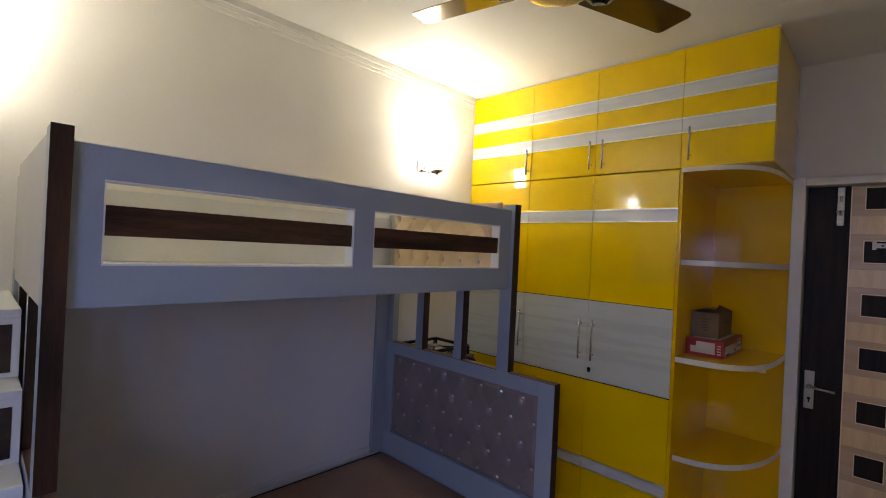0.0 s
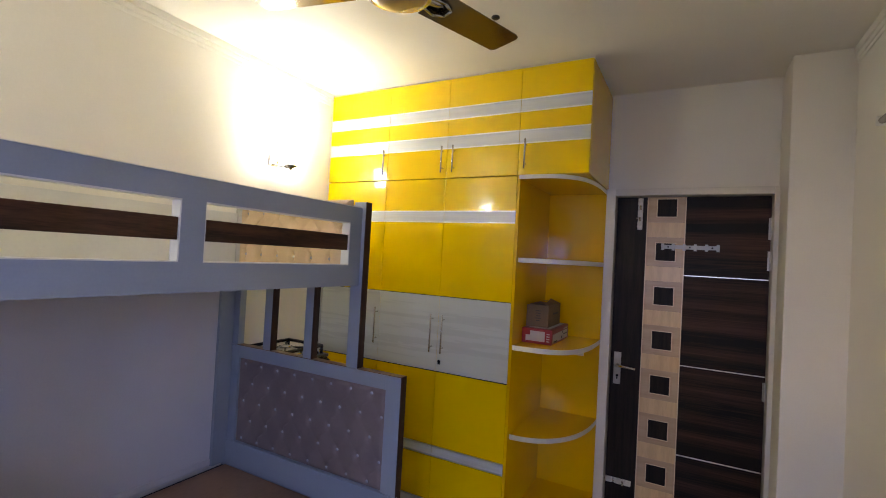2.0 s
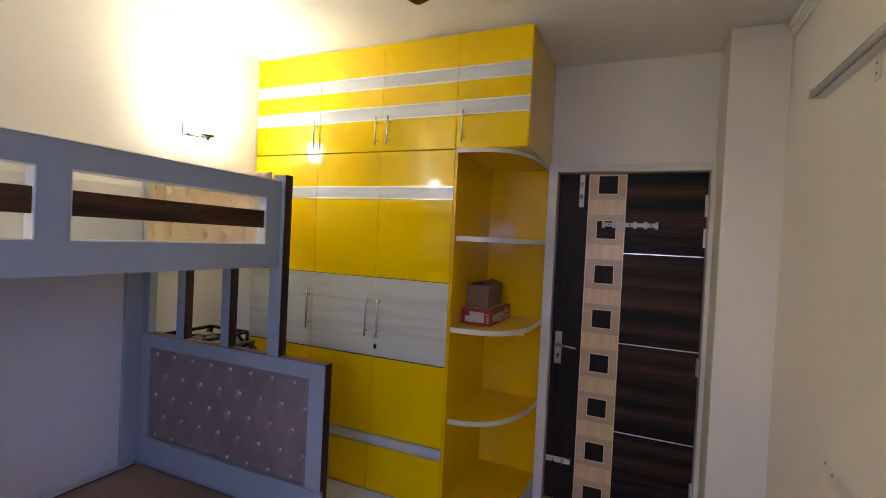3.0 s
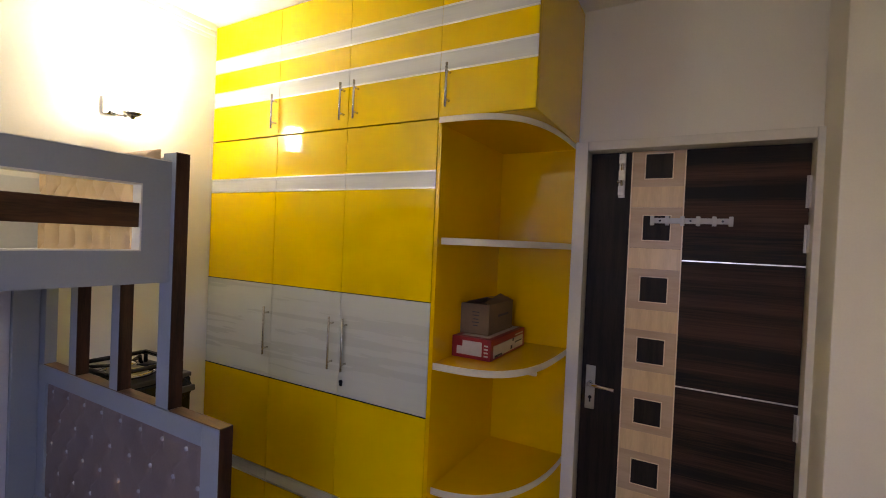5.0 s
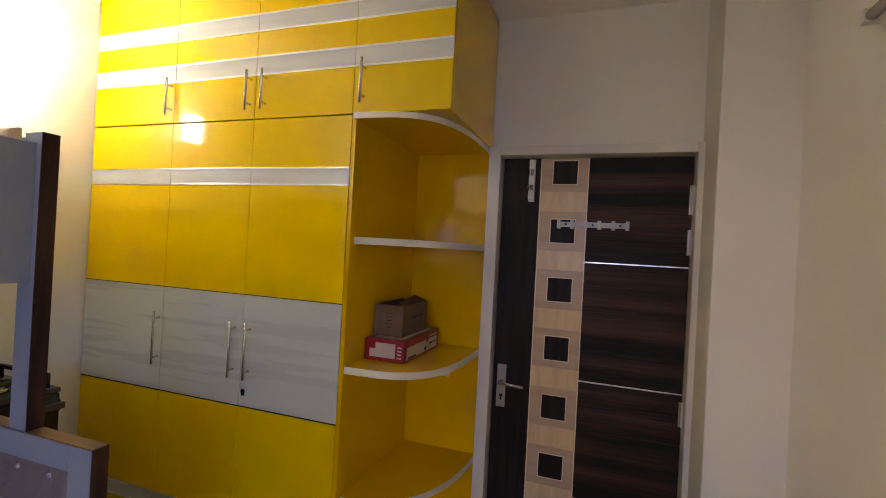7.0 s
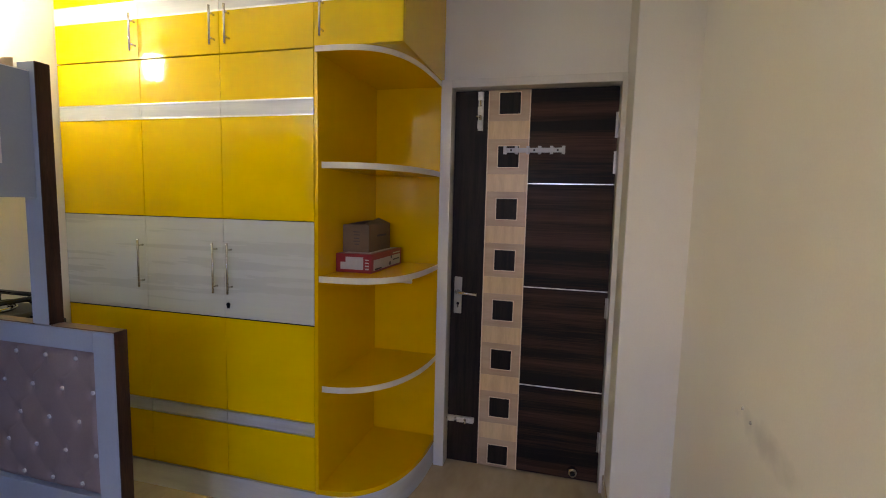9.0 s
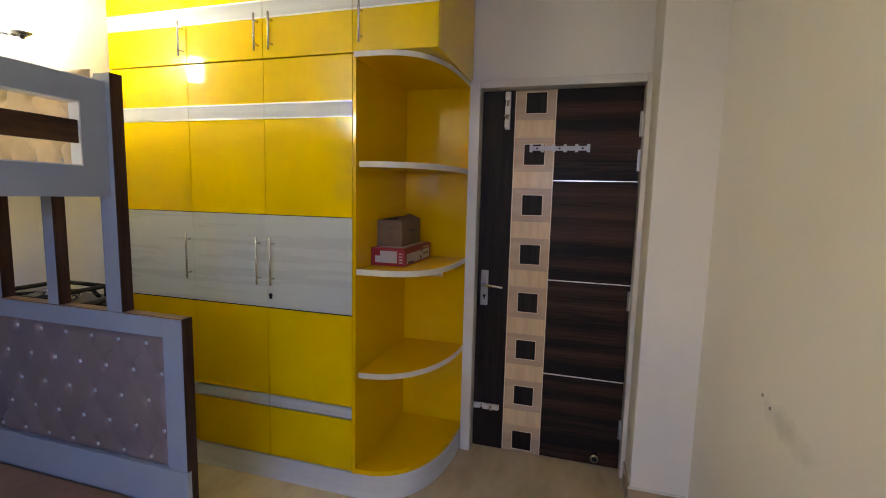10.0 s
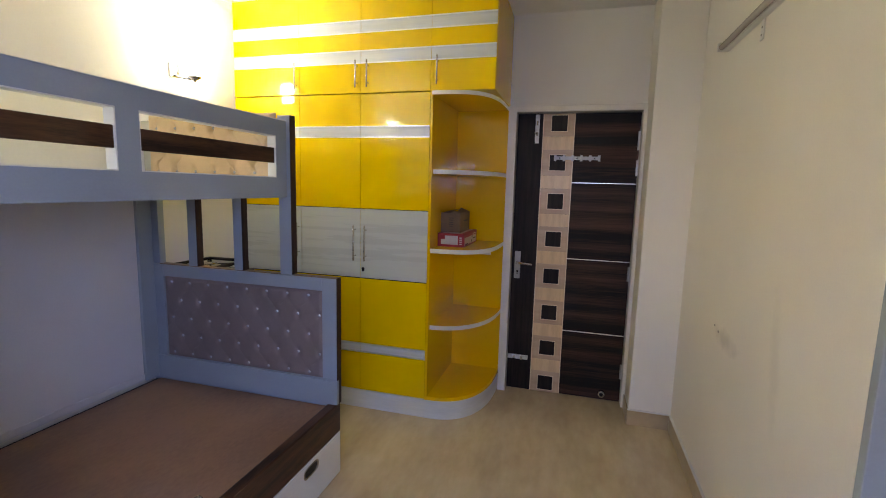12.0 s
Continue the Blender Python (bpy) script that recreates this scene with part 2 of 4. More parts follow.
def band(points, y_or_none, z0, z1, depth):
    """An upright strip along plan points, of the given depth to its inner side."""
    bm = bmesh.new()
    pts = [Vector((x, y)) for x, y in points]
    rows = []
    for i, p in enumerate(pts):
        d = (pts[min(i + 1, len(pts) - 1)] - pts[max(i - 1, 0)]).normalized()
        nrm = Vector((-d.y, d.x))
        q = p + nrm * depth
        rows.append([bm.verts.new((p.x, p.y, z0)), bm.verts.new((p.x, p.y, z1)), bm.verts.new((q.x, q.y, z1)), bm.verts.new((q.x, q.y, z0))])
    for r, s in zip(rows, rows[1:]):
        for k in range(4):
            bm.faces.new((r[k], s[k], s[(k + 1) % 4], r[(k + 1) % 4]))
    bm.faces.new(rows[0])
    bm.faces.new(rows[-1][::-1])
    bmesh.ops.recalc_face_normals(bm, faces=bm.faces)
    return bm


def setting(name, bm, mat, label, category="", smooth=False):
    return tagged(part(name, bm, mat, smooth=smooth), label, category or name.split("_")[0], kind="structure")


# ---- the room ----
T = 0.15
setting("floor", box(XL - T, XR + T, YB - T, YD + T, -0.12, 0.0), FLOOR, "beige marble-look tiled floor with a soft sheen", "floor")
setting("ceiling", box(XL - T, XR + T, YB - T, YD + T, ZC, ZC + 0.12), CEIL, "plain off-white painted ceiling", "ceiling")
setting("wall_left", box(XL - T, XL, YB - T, YD + T, 0, ZC), CREAM, "cream painted wall carrying two lit sconces", "wall")
bm = bmesh.new()
add_box(bm, XL, WX0, YB - T, YB, 0, ZC)
add_box(bm, WX1, XR, YB - T, YB, 0, ZC)
add_box(bm, WX0, WX1, YB - T, YB, 0, WZ0)
add_box(bm, WX0, WX1, YB - T, YB, WZ1, ZC)
setting("wall_behind", bm, CREAM, "plain cream painted wall with a wide window", "wall")
win = thing("window_1", "wide two-pane window in a white frame", "window", ((WX0 + WX1) / 2, YB - 0.1, WZ0), kind="structure")
wm = (WX0 + WX1) / 2
for x0, x1, z0, z1 in ((WX0, WX0 + 0.05, WZ0, WZ1), (WX1 - 0.05, WX1, WZ0, WZ1), (WX0 + 0.05, WX1 - 0.05, WZ0, WZ0 + 0.05), (WX0 + 0.05, WX1 - 0.05, WZ1 - 0.05, WZ1), (wm - 0.025, wm + 0.025, WZ0 + 0.05, WZ1 - 0.05)):
    part("window_frame", box(x0 + 0.0005, x1 - 0.0005, YB - 0.12, YB - 0.07, z0 + 0.0005, z1 - 0.0005, 0.003), WHITE, win)
for x0, x1 in ((WX0 + 0.05, wm - 0.025), (wm + 0.025, WX1 - 0.05)):
    pane = part("pane", box(x0, x1, YB - 0.098, YB - 0.092, WZ0 + 0.05, WZ1 - 0.05), GLASS, win)
    pane.visible_shadow = False
part("window_sill", box(WX0 - 0.03, WX1 + 0.03, YB - 0.069, YB + 0.03, WZ0 - 0.025, WZ0 - 0.0005, 0.004), WHITE, win)

# door wall, with the opening
DX0, DX1, DZ = -0.80, 0.02, 2.05
bm = bmesh.new()
add_box(bm, XL, DX0 - 0.06, YD, YD + T, 0, ZC)
add_box(bm, DX1 + 0.027, XR, YD, YD + T, 0, ZC)
add_box(bm, DX0 - 0.06, DX1 + 0.027, YD, YD + T, DZ + 0.045, ZC)
setting("wall_door", bm, CREAM, "cream painted wall round the bedroom door", "wall")
setting("wall_beyond", box(DX0 - 0.3, XR + T, YD + 0.45, YD + 0.55, 0, ZC), CREAM, "plain cream wall behind the closed door", "wall")
setting("pillar", box(DX1 + 0.026, XR + 0.02, YP, YD - 0.001, 0, ZC, 0.006), CREAM, "square cream painted pillar beside the door", "pillar")

# right wall, with the side door's opening
bm = bmesh.new()
add_box(bm, XR, XR + T, OY1, YD + T, 0, ZC)
add_box(bm, XR, XR + T, YB - T, OY0, 0, ZC)
add_box(bm, XR, XR + T, OY0, OY1, OZ, ZC)
setting("wall_right", bm, SCUFFED, "cream painted wall with scuffs and two screw plugs", "wall")


# cornice of three thin steps
def cornice(name, x, side, y0, y1):
    bm = bmesh.new()
    for k, (out, z0, z1) in enumerate(((0.005, ZC - 0.082, ZC - 0.062), (0.010, ZC - 0.062, ZC - 0.036), (0.018, ZC - 0.036, ZC - 0.001))):
        add_box(bm, min(x, x + side * out), max(x, x + side * out), y0, y1, z0, z1, 0.004)
    setting(name, bm, CEIL, "stepped white plaster cornice under the ceiling", "cornice")


cornice("cornice_left", XL, 1, YB, 2.76)
cornice("cornice_right", XR, -1, YB, YP)

# skirting tiles with a pale top edge
SK = 0.10
setting("skirting_right", box(XR - 0.010, XR, OY1 + 0.06, YP - 0.010, 0, SK, 0.002), SKIRT, "beige skirting tiles along the cream wall", "skirting")
setting("skirting_pillar", box(DX1 + 0.018, XR - 0.010, YP - 0.010, YP, 0, SK, 0.002), SKIRT, "beige skirting tile at the pillar's foot", "skirting")
setting("skirting_edge_right", box(XR - 0.013, XR, OY1 + 0.06, YP - 0.013, SK, SK + 0.008, 0.002), WHITE, "white grout line on the skirting", "trim")
setting("skirting_edge_pillar", box(DX1 + 0.018, XR - 0.013, YP - 0.013, YP, SK, SK + 0.008, 0.002), WHITE, "white grout line on the skirting", "trim")
setting("skirting_pillar_side", box(DX1 + 0.017, DX1 + 0.0258, YP - 0.0005, YD - 0.03, 0, SK, 0.002), SKIRT, "beige skirting tile beside the door", "skirting")

# ---- side door in the right wall ----
side_door = thing("door_2", "closed plain white side door set back in its frame", "door", (XR + T, (OY0 + OY1) / 2, 0), kind="structure")
part("architrave", box(XR - 0.005, XR - 0.0005, OY1 + 0.002, OY1 + 0.05, 0, OZ + 0.05, 0.002), CREAM, side_door)
part("architrave", box(XR - 0.012, XR - 0.0005, OY0 - 0.05, OY0 - 0.002, 0, OZ + 0.05, 0.003), WHITE, side_door)
part("head_architrave", box(XR - 0.012, XR - 0.0005, OY0 - 0.002, OY1 + 0.002, OZ + 0.002, OZ + 0.05, 0.003), WHITE, side_door)
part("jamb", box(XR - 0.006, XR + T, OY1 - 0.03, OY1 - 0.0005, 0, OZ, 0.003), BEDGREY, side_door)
part("jamb", box(XR - 0.006, XR + T, OY0 + 0.0005, OY0 + 0.03, 0, OZ, 0.003), WHITE, side_door)
part("head", box(XR - 0.006, XR + T, OY0 + 0.031, OY1 - 0.031, OZ - 0.03, OZ - 0.0005, 0.003), WHITE, side_door)
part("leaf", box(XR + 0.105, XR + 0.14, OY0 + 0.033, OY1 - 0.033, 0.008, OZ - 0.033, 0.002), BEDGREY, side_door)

# ---- bedroom door ----
LY = 3.44
door = thing("door_1", "closed dark walnut veneer door with a maple strip of square inlays and steel lines", "door", (DX1, LY, 0), kind="structure")
part("door_frame", box(DX0 - 0.06, DX0 - 0.003, YD - 0.055, LY + 0.08, 0, DZ + 0.045, 0.004), FRAMEPAINT, door)
part("door_frame", box(DX1 + 0.003, DX1 + 0.0555, YD - 0.055, LY + 0.08, 0, DZ + 0.045, 0.002), FRAMEPAINT, door)
part("door_frame_head", box(DX0 - 0.003, DX1 + 0.003, YD - 0.055, LY + 0.08, DZ + 0.003, DZ + 0.045, 0.004), FRAMEPAINT, door)
part("leaf", box(DX0, DX1, LY + 0.004, LY + 0.038, 0.006, DZ), WALNUT_V, door)
SX0, SX1 = -0.621, -0.408
part("lock_stile", box(DX0, SX0 - 0.0015, LY, LY + 0.004, 0.006, DZ, 0.001), WALNUT_V, door)
zs = [0.006, 0.497, 1.031, 1.573, DZ]
for z0, z1 in zip(zs, zs[1:]):
    part("panel", box(SX1 + 0.0015, DX1, LY, LY + 0.004, z0 + 0.004, z1 - 0.004, 0.001), WALNUT_H, door)
for z in zs[1:4]:
    part("steel_inlay", box(SX1 + 0.0015, DX1, LY - 0.001, LY + 0.004, z - 0.0025, z + 0.0025), ALU, door, "thin bright steel inlay line")
STEP, SQ = 0.2725, 0.058
for k in range(8):
    c = 1.983 - STEP * k
    cx = -0.511
    top = DZ if k == 0 else c + 0.090
    low = 0.006 if k == 7 else c - 0.090
    bm = bmesh.new()
    add_box(bm, SX0, cx - SQ, LY, LY + 0.004, low, top)
    add_box(bm, cx + SQ, SX1, LY, LY + 0.004, low, top)
    add_box(bm, cx - SQ, cx + SQ, LY, LY + 0.004, c + SQ, top)
    add_box(bm, cx - SQ, cx + SQ, LY, LY + 0.004, low, c - SQ)
    part("maple_block", bm, MAPLE_P, door, "pinkish maple veneer block round a dark square")
    part("square_inlay", box(cx - SQ + 0.002, cx + SQ - 0.002, LY + 0.0015, LY + 0.0045, c - SQ + 0.002, c + SQ - 0.002), WALNUT_V, door, "dark walnut square inlay")
    bm = bmesh.new()
    for x0, x1, z0, z1 in ((-SQ, SQ, SQ - 0.004, SQ), (-SQ, SQ, -SQ, -SQ + 0.004), (-SQ, -SQ + 0.004, -SQ + 0.004, SQ - 0.004), (SQ - 0.004, SQ, -SQ + 0.004, SQ - 0.004)):
        add_box(bm, cx + x0, cx + x1, LY - 0.001, LY + 0.0013, c + z0, c + z1)
    part("square_border", bm, PALELINE, door, "thin pale border line")
    if k < 7:
        part("maple_block", box(SX0, SX1, LY - 0.0003, LY + 0.004, c - STEP + 0.0905, c - 0.0905), MAPLE, door, "yellowish maple veneer block")
for x in (SX0, SX1):
    part("strip_border", box(x - 0.0025, x + 0.0025, LY - 0.0012, LY + 0.003, 0.0065, DZ - 0.0005), PALELINE, door, "thin pale border line")
# lever handle on its plate
plate = part("handle_plate", box(-0.780, -0.737, LY - 0.006, LY - 0.0005, 0.86, 1.063, 0.003), STEEL, door, "brushed steel lock plate")
bm = rod((-0.757, LY - 0.006, 0.985), (-0.757, LY - 0.050, 0.985), 0.009)
add_rod(bm, (-0.765, LY - 0.046, 0.985), (-0.648, LY - 0.046, 0.976), 0.009, 0.007)
part("lever", bm, CHROME, plate, "chrome lever", True)
bm = rod((-0.757, LY - 0.0075, 0.915), (-0.757, LY - 0.005, 0.915), 0.008)
add_box(bm, -0.760, -0.754, LY - 0.0078, LY - 0.005, 0.893, 0.913)
part("keyhole", bm, BLACK, plate)


def tower_bolt(x0, x1, z0, z1, upright):
    bt = part("tower_bolt", box(x0, x1, LY - 0.004, LY - 0.0018, z0, z1, 0.001), BOLT, door, "steel tower bolt")
    cx, cz = (x0 + x1) / 2, (z0 + z1) / 2
    if upright:
        bm = rod((cx, LY - 0.012, z0 + 0.02), (cx, LY - 0.012, z1 + 0.03), 0.006)
        n = [box(x0, x1, LY - 0.020, LY - 0.003, z - 0.022, z + 0.022, 0.003) for z in (z0 + 0.03, cz, z1 - 0.025)]
        add_rod(bm, (cx, LY - 0.012, cz - 0.03), (cx - 0.018, LY - 0.030, cz - 0.03), 0.005)
    else:
        bm = rod((x0 - 0.03, LY - 0.012, cz), (x1 - 0.02, LY - 0.012, cz), 0.006)
        n = [box(x - 0.020, x + 0.020, LY - 0.020, LY - 0.003, z0, z1, 0.003) for x in (x0 + 0.022, cx, x1 - 0.022)]
        add_rod(bm, (cx + 0.03, LY - 0.012, cz), (cx + 0.03, LY - 0.030, cz - 0.016), 0.005)
    part("bolt_bar", bm, HANDLE, bt, "", True)
    for b in n:
        part("guide", b, BOLT, bt)


tower_bolt(-0.676, -0.648, 1.845, 2.045, True)
tower_bolt(-0.80, -0.648, 0.243, 0.273, False)
for z0, z1 in ((1.80, 1.925), (1.626, 1.735), (0.896, 1.0), (0.179, 0.288)):
    hg = part("hinge", box(DX1 - 0.012, DX1 + 0.014, LY - 0.004, LY - 0.0005, z0, z1, 0.001), STEEL, door, "steel butt hinge")
    part("knuckle", rod((DX1 + 0.002, LY - 0.008, z0), (DX1 + 0.002, LY - 0.008, z1), 0.006, seg=10), PLASTIC, hg, "", True)
stop = part("door_stop", rod((-0.107, LY - 0.03, 0.055), (-0.107, LY - 0.0005, 0.055), 0.022, 0.026), CHROME, door, "round chrome magnetic stop", True)
part("stop_face", rod((-0.107, LY - 0.033, 0.055), (-0.107, LY - 0.0302, 0.055), 0.014), BLACK, stop)

# hook rail on the door
hook = thing("hook_rail", "white plastic hook rail with six hooks across the door", "hook rail", (-0.38, LY, 1.745))
part("rail", box(-0.535, -0.225, LY - 0.006, LY - 0.0016, 1.731, 1.755, 0.002), GREYPLASTIC, hook)
for i in range(6):
    x = -0.527 + i * 0.0588
    bm = box(x - 0.008, x + 0.008, LY - 0.022, LY - 0.0065, 1.722, 1.732, 0.002)
    add_box(bm, x - 0.008, x + 0.008, LY - 0.026, LY - 0.020, 1.722, 1.762, 0.002)
    part("hook", bm, GREYPLASTIC, hook)
for i in (0, 2, 4):
    part("screw", rod((-0.497 + i * 0.0588, LY - 0.0075, 1.743), (-0.497 + i * 0.0588, LY - 0.0055, 1.743), 0.005, seg=10), BLACK, hook)

# ---- wardrobe ----
WX = [-2.652, -2.150, -1.710, -1.250, -0.857]
FY, CY, BY = 2.768, 2.788, 3.415     # door faces, carcass front, carcass back
ZL = 2.09


def bar_handle(x, z0, z1, parent, mat=HANDLE):
    bm = rod((x, FY - 0.030, z0), (x, FY - 0.030, z1), 0.0050, seg=12)
    for z in (z0 + 0.03, z1 - 0.03):
        add_rod(bm, (x, FY - 0.0005, z), (x, FY - 0.030, z), 0.0045, seg=10)
    part("handle", bm, mat, parent, "brushed steel bar handle", True)


def front(parent, x0, x1, rows, handle=None):
    """A flush door of stacked laminate panels: rows of (z0, z1, material, trim)."""
    g = 0.0011
    z_lo, z_hi = rows[0][0], rows[-1][1]
    leaf = part("door", box(x0 + g, x1 - g, FY + 0.004, CY - 0.0015, z_lo + g, z_hi - g, 0.0008), YELLOW, parent)
    for z0, z1, mat, trim in rows:
        part("panel", box(x0 + g, x1 - g, FY, FY + 0.0038, z0 + g, z1 - g, 0.0012), mat, leaf)
        if mat is SILVER:
            for z, h in ((z0, 0.0026), (z1, 0.0016)):
                part("shadow_gap", box(x0 + g, x1 - g, FY - 0.0004, FY + 0.003, z - h, z + h), BLACK, leaf, "dark gap beside the woodgrain band")
        if trim:
            for z in (z0, z1):
                part("trim_strip", box(x0 + g, x1 - g, FY - 0.0025, FY + 0.003, z - 0.0035, z + 0.0035, 0.001), ALU, leaf, "bright aluminium strip")
    if handle:
        bar_handle(handle[0], handle[1], handle[2], leaf)
    return leaf


LOW = [(0.142, 0.402, YELLOW, False), (0.402, 0.462, STRIPE, True), (0.462, 0.910, YELLOW, False), (0.910, 1.367, SILVER, False),
       (1.367, 1.820, YELLOW, False), (1.820, 1.886, STRIPE, True), (1.886, ZL - 0.004, YELLOW, False)]
TOP = [(ZL, 2.272, YELLOW, False), (2.272, 2.345, STRIPE, True), (2.345, 2.452, YELLOW, False), (2.452, 2.522, STRIPE, True), (2.522, 2.702, YELLOW, False)]


def carcass(x0, x1, z0, z1, parent):
    """An open-fronted box of boards with a centre shelf."""
    t = 0.018
    part("side", box(x0, x0 + t, CY, BY, z0, z1, 0.001), YELLOW, parent)
    part("side", box(x1 - t, x1, CY, BY, z0, z1, 0.001), YELLOW, parent)
    part("bottom", box(x0 + t, x1 - t, CY, BY, z0, z0 + t), YELLOW, parent)
    part("top", box(x0 + t, x1 - t, CY, BY, z1 - t, z1), YELLOW, parent)
    part("back", box(x0 + t, x1 - t, BY - 0.006, BY, z0 + t, z1 - t), YELLOW, parent)


for i0, i1, nm in ((0, 1, "single"), (1, 3, "double")):
    u = thing("wardrobe_unit", f"tall {nm}-door wardrobe in glossy yellow with pale woodgrain bands", "wardrobe", ((WX[i0] + WX[i1]) / 2, FY, 0.12), "wardrobe units")
    carcass(WX[i0] + 0.0005, WX[i1] - 0.0005, 0.125, ZL - 0.004, u)
    for i in range(i0, i1):
        hx = (-2.168, -1.748, -1.670)[i]
        lf = front(u, WX[i], WX[i + 1], LOW, (hx, 1.027, 1.258))
        if i == 2:
            lk = rod((-1.690, FY - 0.004, 0.973), (-1.690, FY - 0.0003, 0.973), 0.010)
            add_box(lk, -1.698, -1.682, FY - 0.003, FY - 0.0003, 0.955, 0.975, 0.001)
            part("cam_lock", lk, BLACK, lf, "small dark cam lock")
    v = thing("loft_cabinet", f"{nm}-door yellow loft cabinet with two silver stripes above the wardrobe", "cabinet", ((WX[i0] + WX[i1]) / 2, FY, ZL), "loft cabinets")
    carcass(WX[i0] + 0.0005, WX[i1] - 0.0005, ZL, 2.702, v)
    for i in range(i0, i1):
        hx = (-2.168, -1.735, -1.658)[i]
        front(v, WX[i], WX[i + 1], TOP, (hx, 2.120, 2.284))
v = thing("loft_cabinet", "single yellow loft cabinet with a glossy side above corner shelves", "cabinet", ((WX[3] + WX[4]) / 2, FY, ZL), "loft cabinets")
carcass(WX[3] + 0.0005, WX[4], ZL, 2.702, v)
front(v, WX[3], WX[4], TOP, (-1.206, 2.122, 2.290))
tagged(part("top_filler", box(WX[0], WX[4], CY, CY + 0.016, 2.7025, ZC - 0.0005), CEIL), "thin pale filler strip above the loft cabinets", "filler", kind="structure")
tagged(part("plinth", box(WX[0], WX[3] - 0.001, FY + 0.009, FY + 0.027, 0.0, 0.124), PLINTH), "pale laminate plinth under the wardrobe", "plinth", kind="structure")


# ---- rounded corner shelf ----
def rounded(n, inset=0.0, seg=26, deep=0.610):
    """Plan of a shelf: straight at the wardrobe and the wall, rounded at the free corner."""
    cx, cy, a, b = WX[3] + 0.002, BY - 0.012, 0.388 - inset, deep - inset
    pts = []
    for i in range(seg + 1):
        t = math.pi / 2 * i / seg
        x, y = max(0.0, math.sin(t)) ** (2 / n), max(0.0, math.cos(t)) ** (2 / n)
        pts.append((cx + a * x, cy - b * y))
    return pts


sh = thing("corner_shelf", "open yellow corner shelf with rounded boards and pale edges", "shelf", (-1.06, 3.1, 0))
part("side_panel", box(WX[3], WX[3] + 0.016, FY + 0.004, BY - 0.012, 0.126, ZL - 0.001, 0.001), YELLOW_SHADED, sh)
part("back_panel", box(WX[3], WX[4] - 0.003, BY - 0.012, BY, 0.0, ZL - 0.001, 0.001), YELLOW_SHADED, sh)
for z0, z1, n, deep in ((0.600, 0.625, 2.4, 0.600), (1.106, 1.131, 3.6, 0.626), (1.600, 1.625, 2.6, 0.600), (2.067, ZL - 0.002, 3.8, 0.655), (0.128, 0.152, 2.6, 0.632)):
    out = rounded(n, 0.002, deep=deep)
    brd = part("board", slab([(WX[3] + 0.016, BY - 0.012), *[(max(x, WX[3] + 0.016), y) for x, y in out]][::-1], z0, z1), YELLOW_SHADED, sh)
    if z0 > 0.2:
        part("edge_band", band([(max(x, WX[3] + 0.0165), y - 0.0015) for x, y in out], None, z0 - 0.001, z1 + 0.0006, 0.003), EDGE, brd, "pale edge banding")
part("shelf_cleat", box(-1.0, -0.892, 3.02, 3.038, 1.083, 1.1055, 0.001), EDGE, sh, "pale support cleat")
part("base", slab([(WX[3] - 0.0008, BY - 0.012), (WX[3] - 0.0008, FY + 0.009), *rounded(2.6, 0.006, deep=0.632)[1:]][::-1], 0.0, 0.127), PLINTH, sh, "curved pale plinth")

# boxes on the shelf
rb = thing("red_box", "flat red and white printed cardboard box lying on the shelf", "box", (-1.145, 3.15, 1.131))
part("body", box(-1.232, -1.054, 2.930, 3.332, 1.1315, 1.219, 0.003), RED, rb)
part("front_label", box(-1.182, -1.094, 2.9288, 2.9299, 1.147, 1.205), OFFWHITE, rb, "white front label")
part("front_tab", box(-1.208, -1.1825, 2.9289, 2.9299, 1.147, 1.180), OFFWHITE, rb)
part("side_label", box(-1.0539, -1.0528, 2.955, 3.305, 1.141, 1.191), OFFWHITE, rb, "white side label")
part("top_label", box(-1.205, -1.076, 2.965, 3.315, 1.2191, 1.2198), OFFWHITE, rb)
for y0, y1, z0, z1 in ((2.97, 3.05, 1.142, 1.150), (3.15, 3.17, 1.146, 1.163), (3.20, 3.29, 1.166, 1.172), (3.17, 3.185, 1.178, 1.191), (3.20, 3.30, 1.199, 1.205)):
    part("print_bar", box(-1.0527, -1.0522, y0, y1, z0, z1), INK if z1 < 1.195 else OFFWHITE, rb)
for k in range(4):
    part("print_bar", box(-1.084, -1.066, 2.9287, 2.9294, 1.148 + 0.014 * k, 1.154 + 0.014 * k), OFFWHITE, rb)
cb = thing("carton", "small brown cardboard carton with open flaps on the red box", "carton", (-1.165, 3.17, 1.220))
bm = bmesh.new()
cx0, cx1, cy0, cy1, cz0, cz1 = -1.231, -1.098, 3.000, 3.275, 1.2205, 1.348
add_box(bm, cx0, cx1, cy0, cy1, cz0, cz0 + 0.004)
add_box(bm, cx0, cx0 + 0.004, cy0, cy1, cz0 + 0.004, cz1)
add_box(bm, cx1 - 0.004, cx1, cy0, cy1, cz0 + 0.004, cz1)
add_box(bm, cx0 + 0.004, cx1 - 0.004, cy0, cy0 + 0.004, cz0 + 0.004, cz1)
add_box(bm, cx0 + 0.004, cx1 - 0.004, cy1 - 0.004, cy1, cz0 + 0.004, cz1)
part("carton_body", bm, CARD, cb)


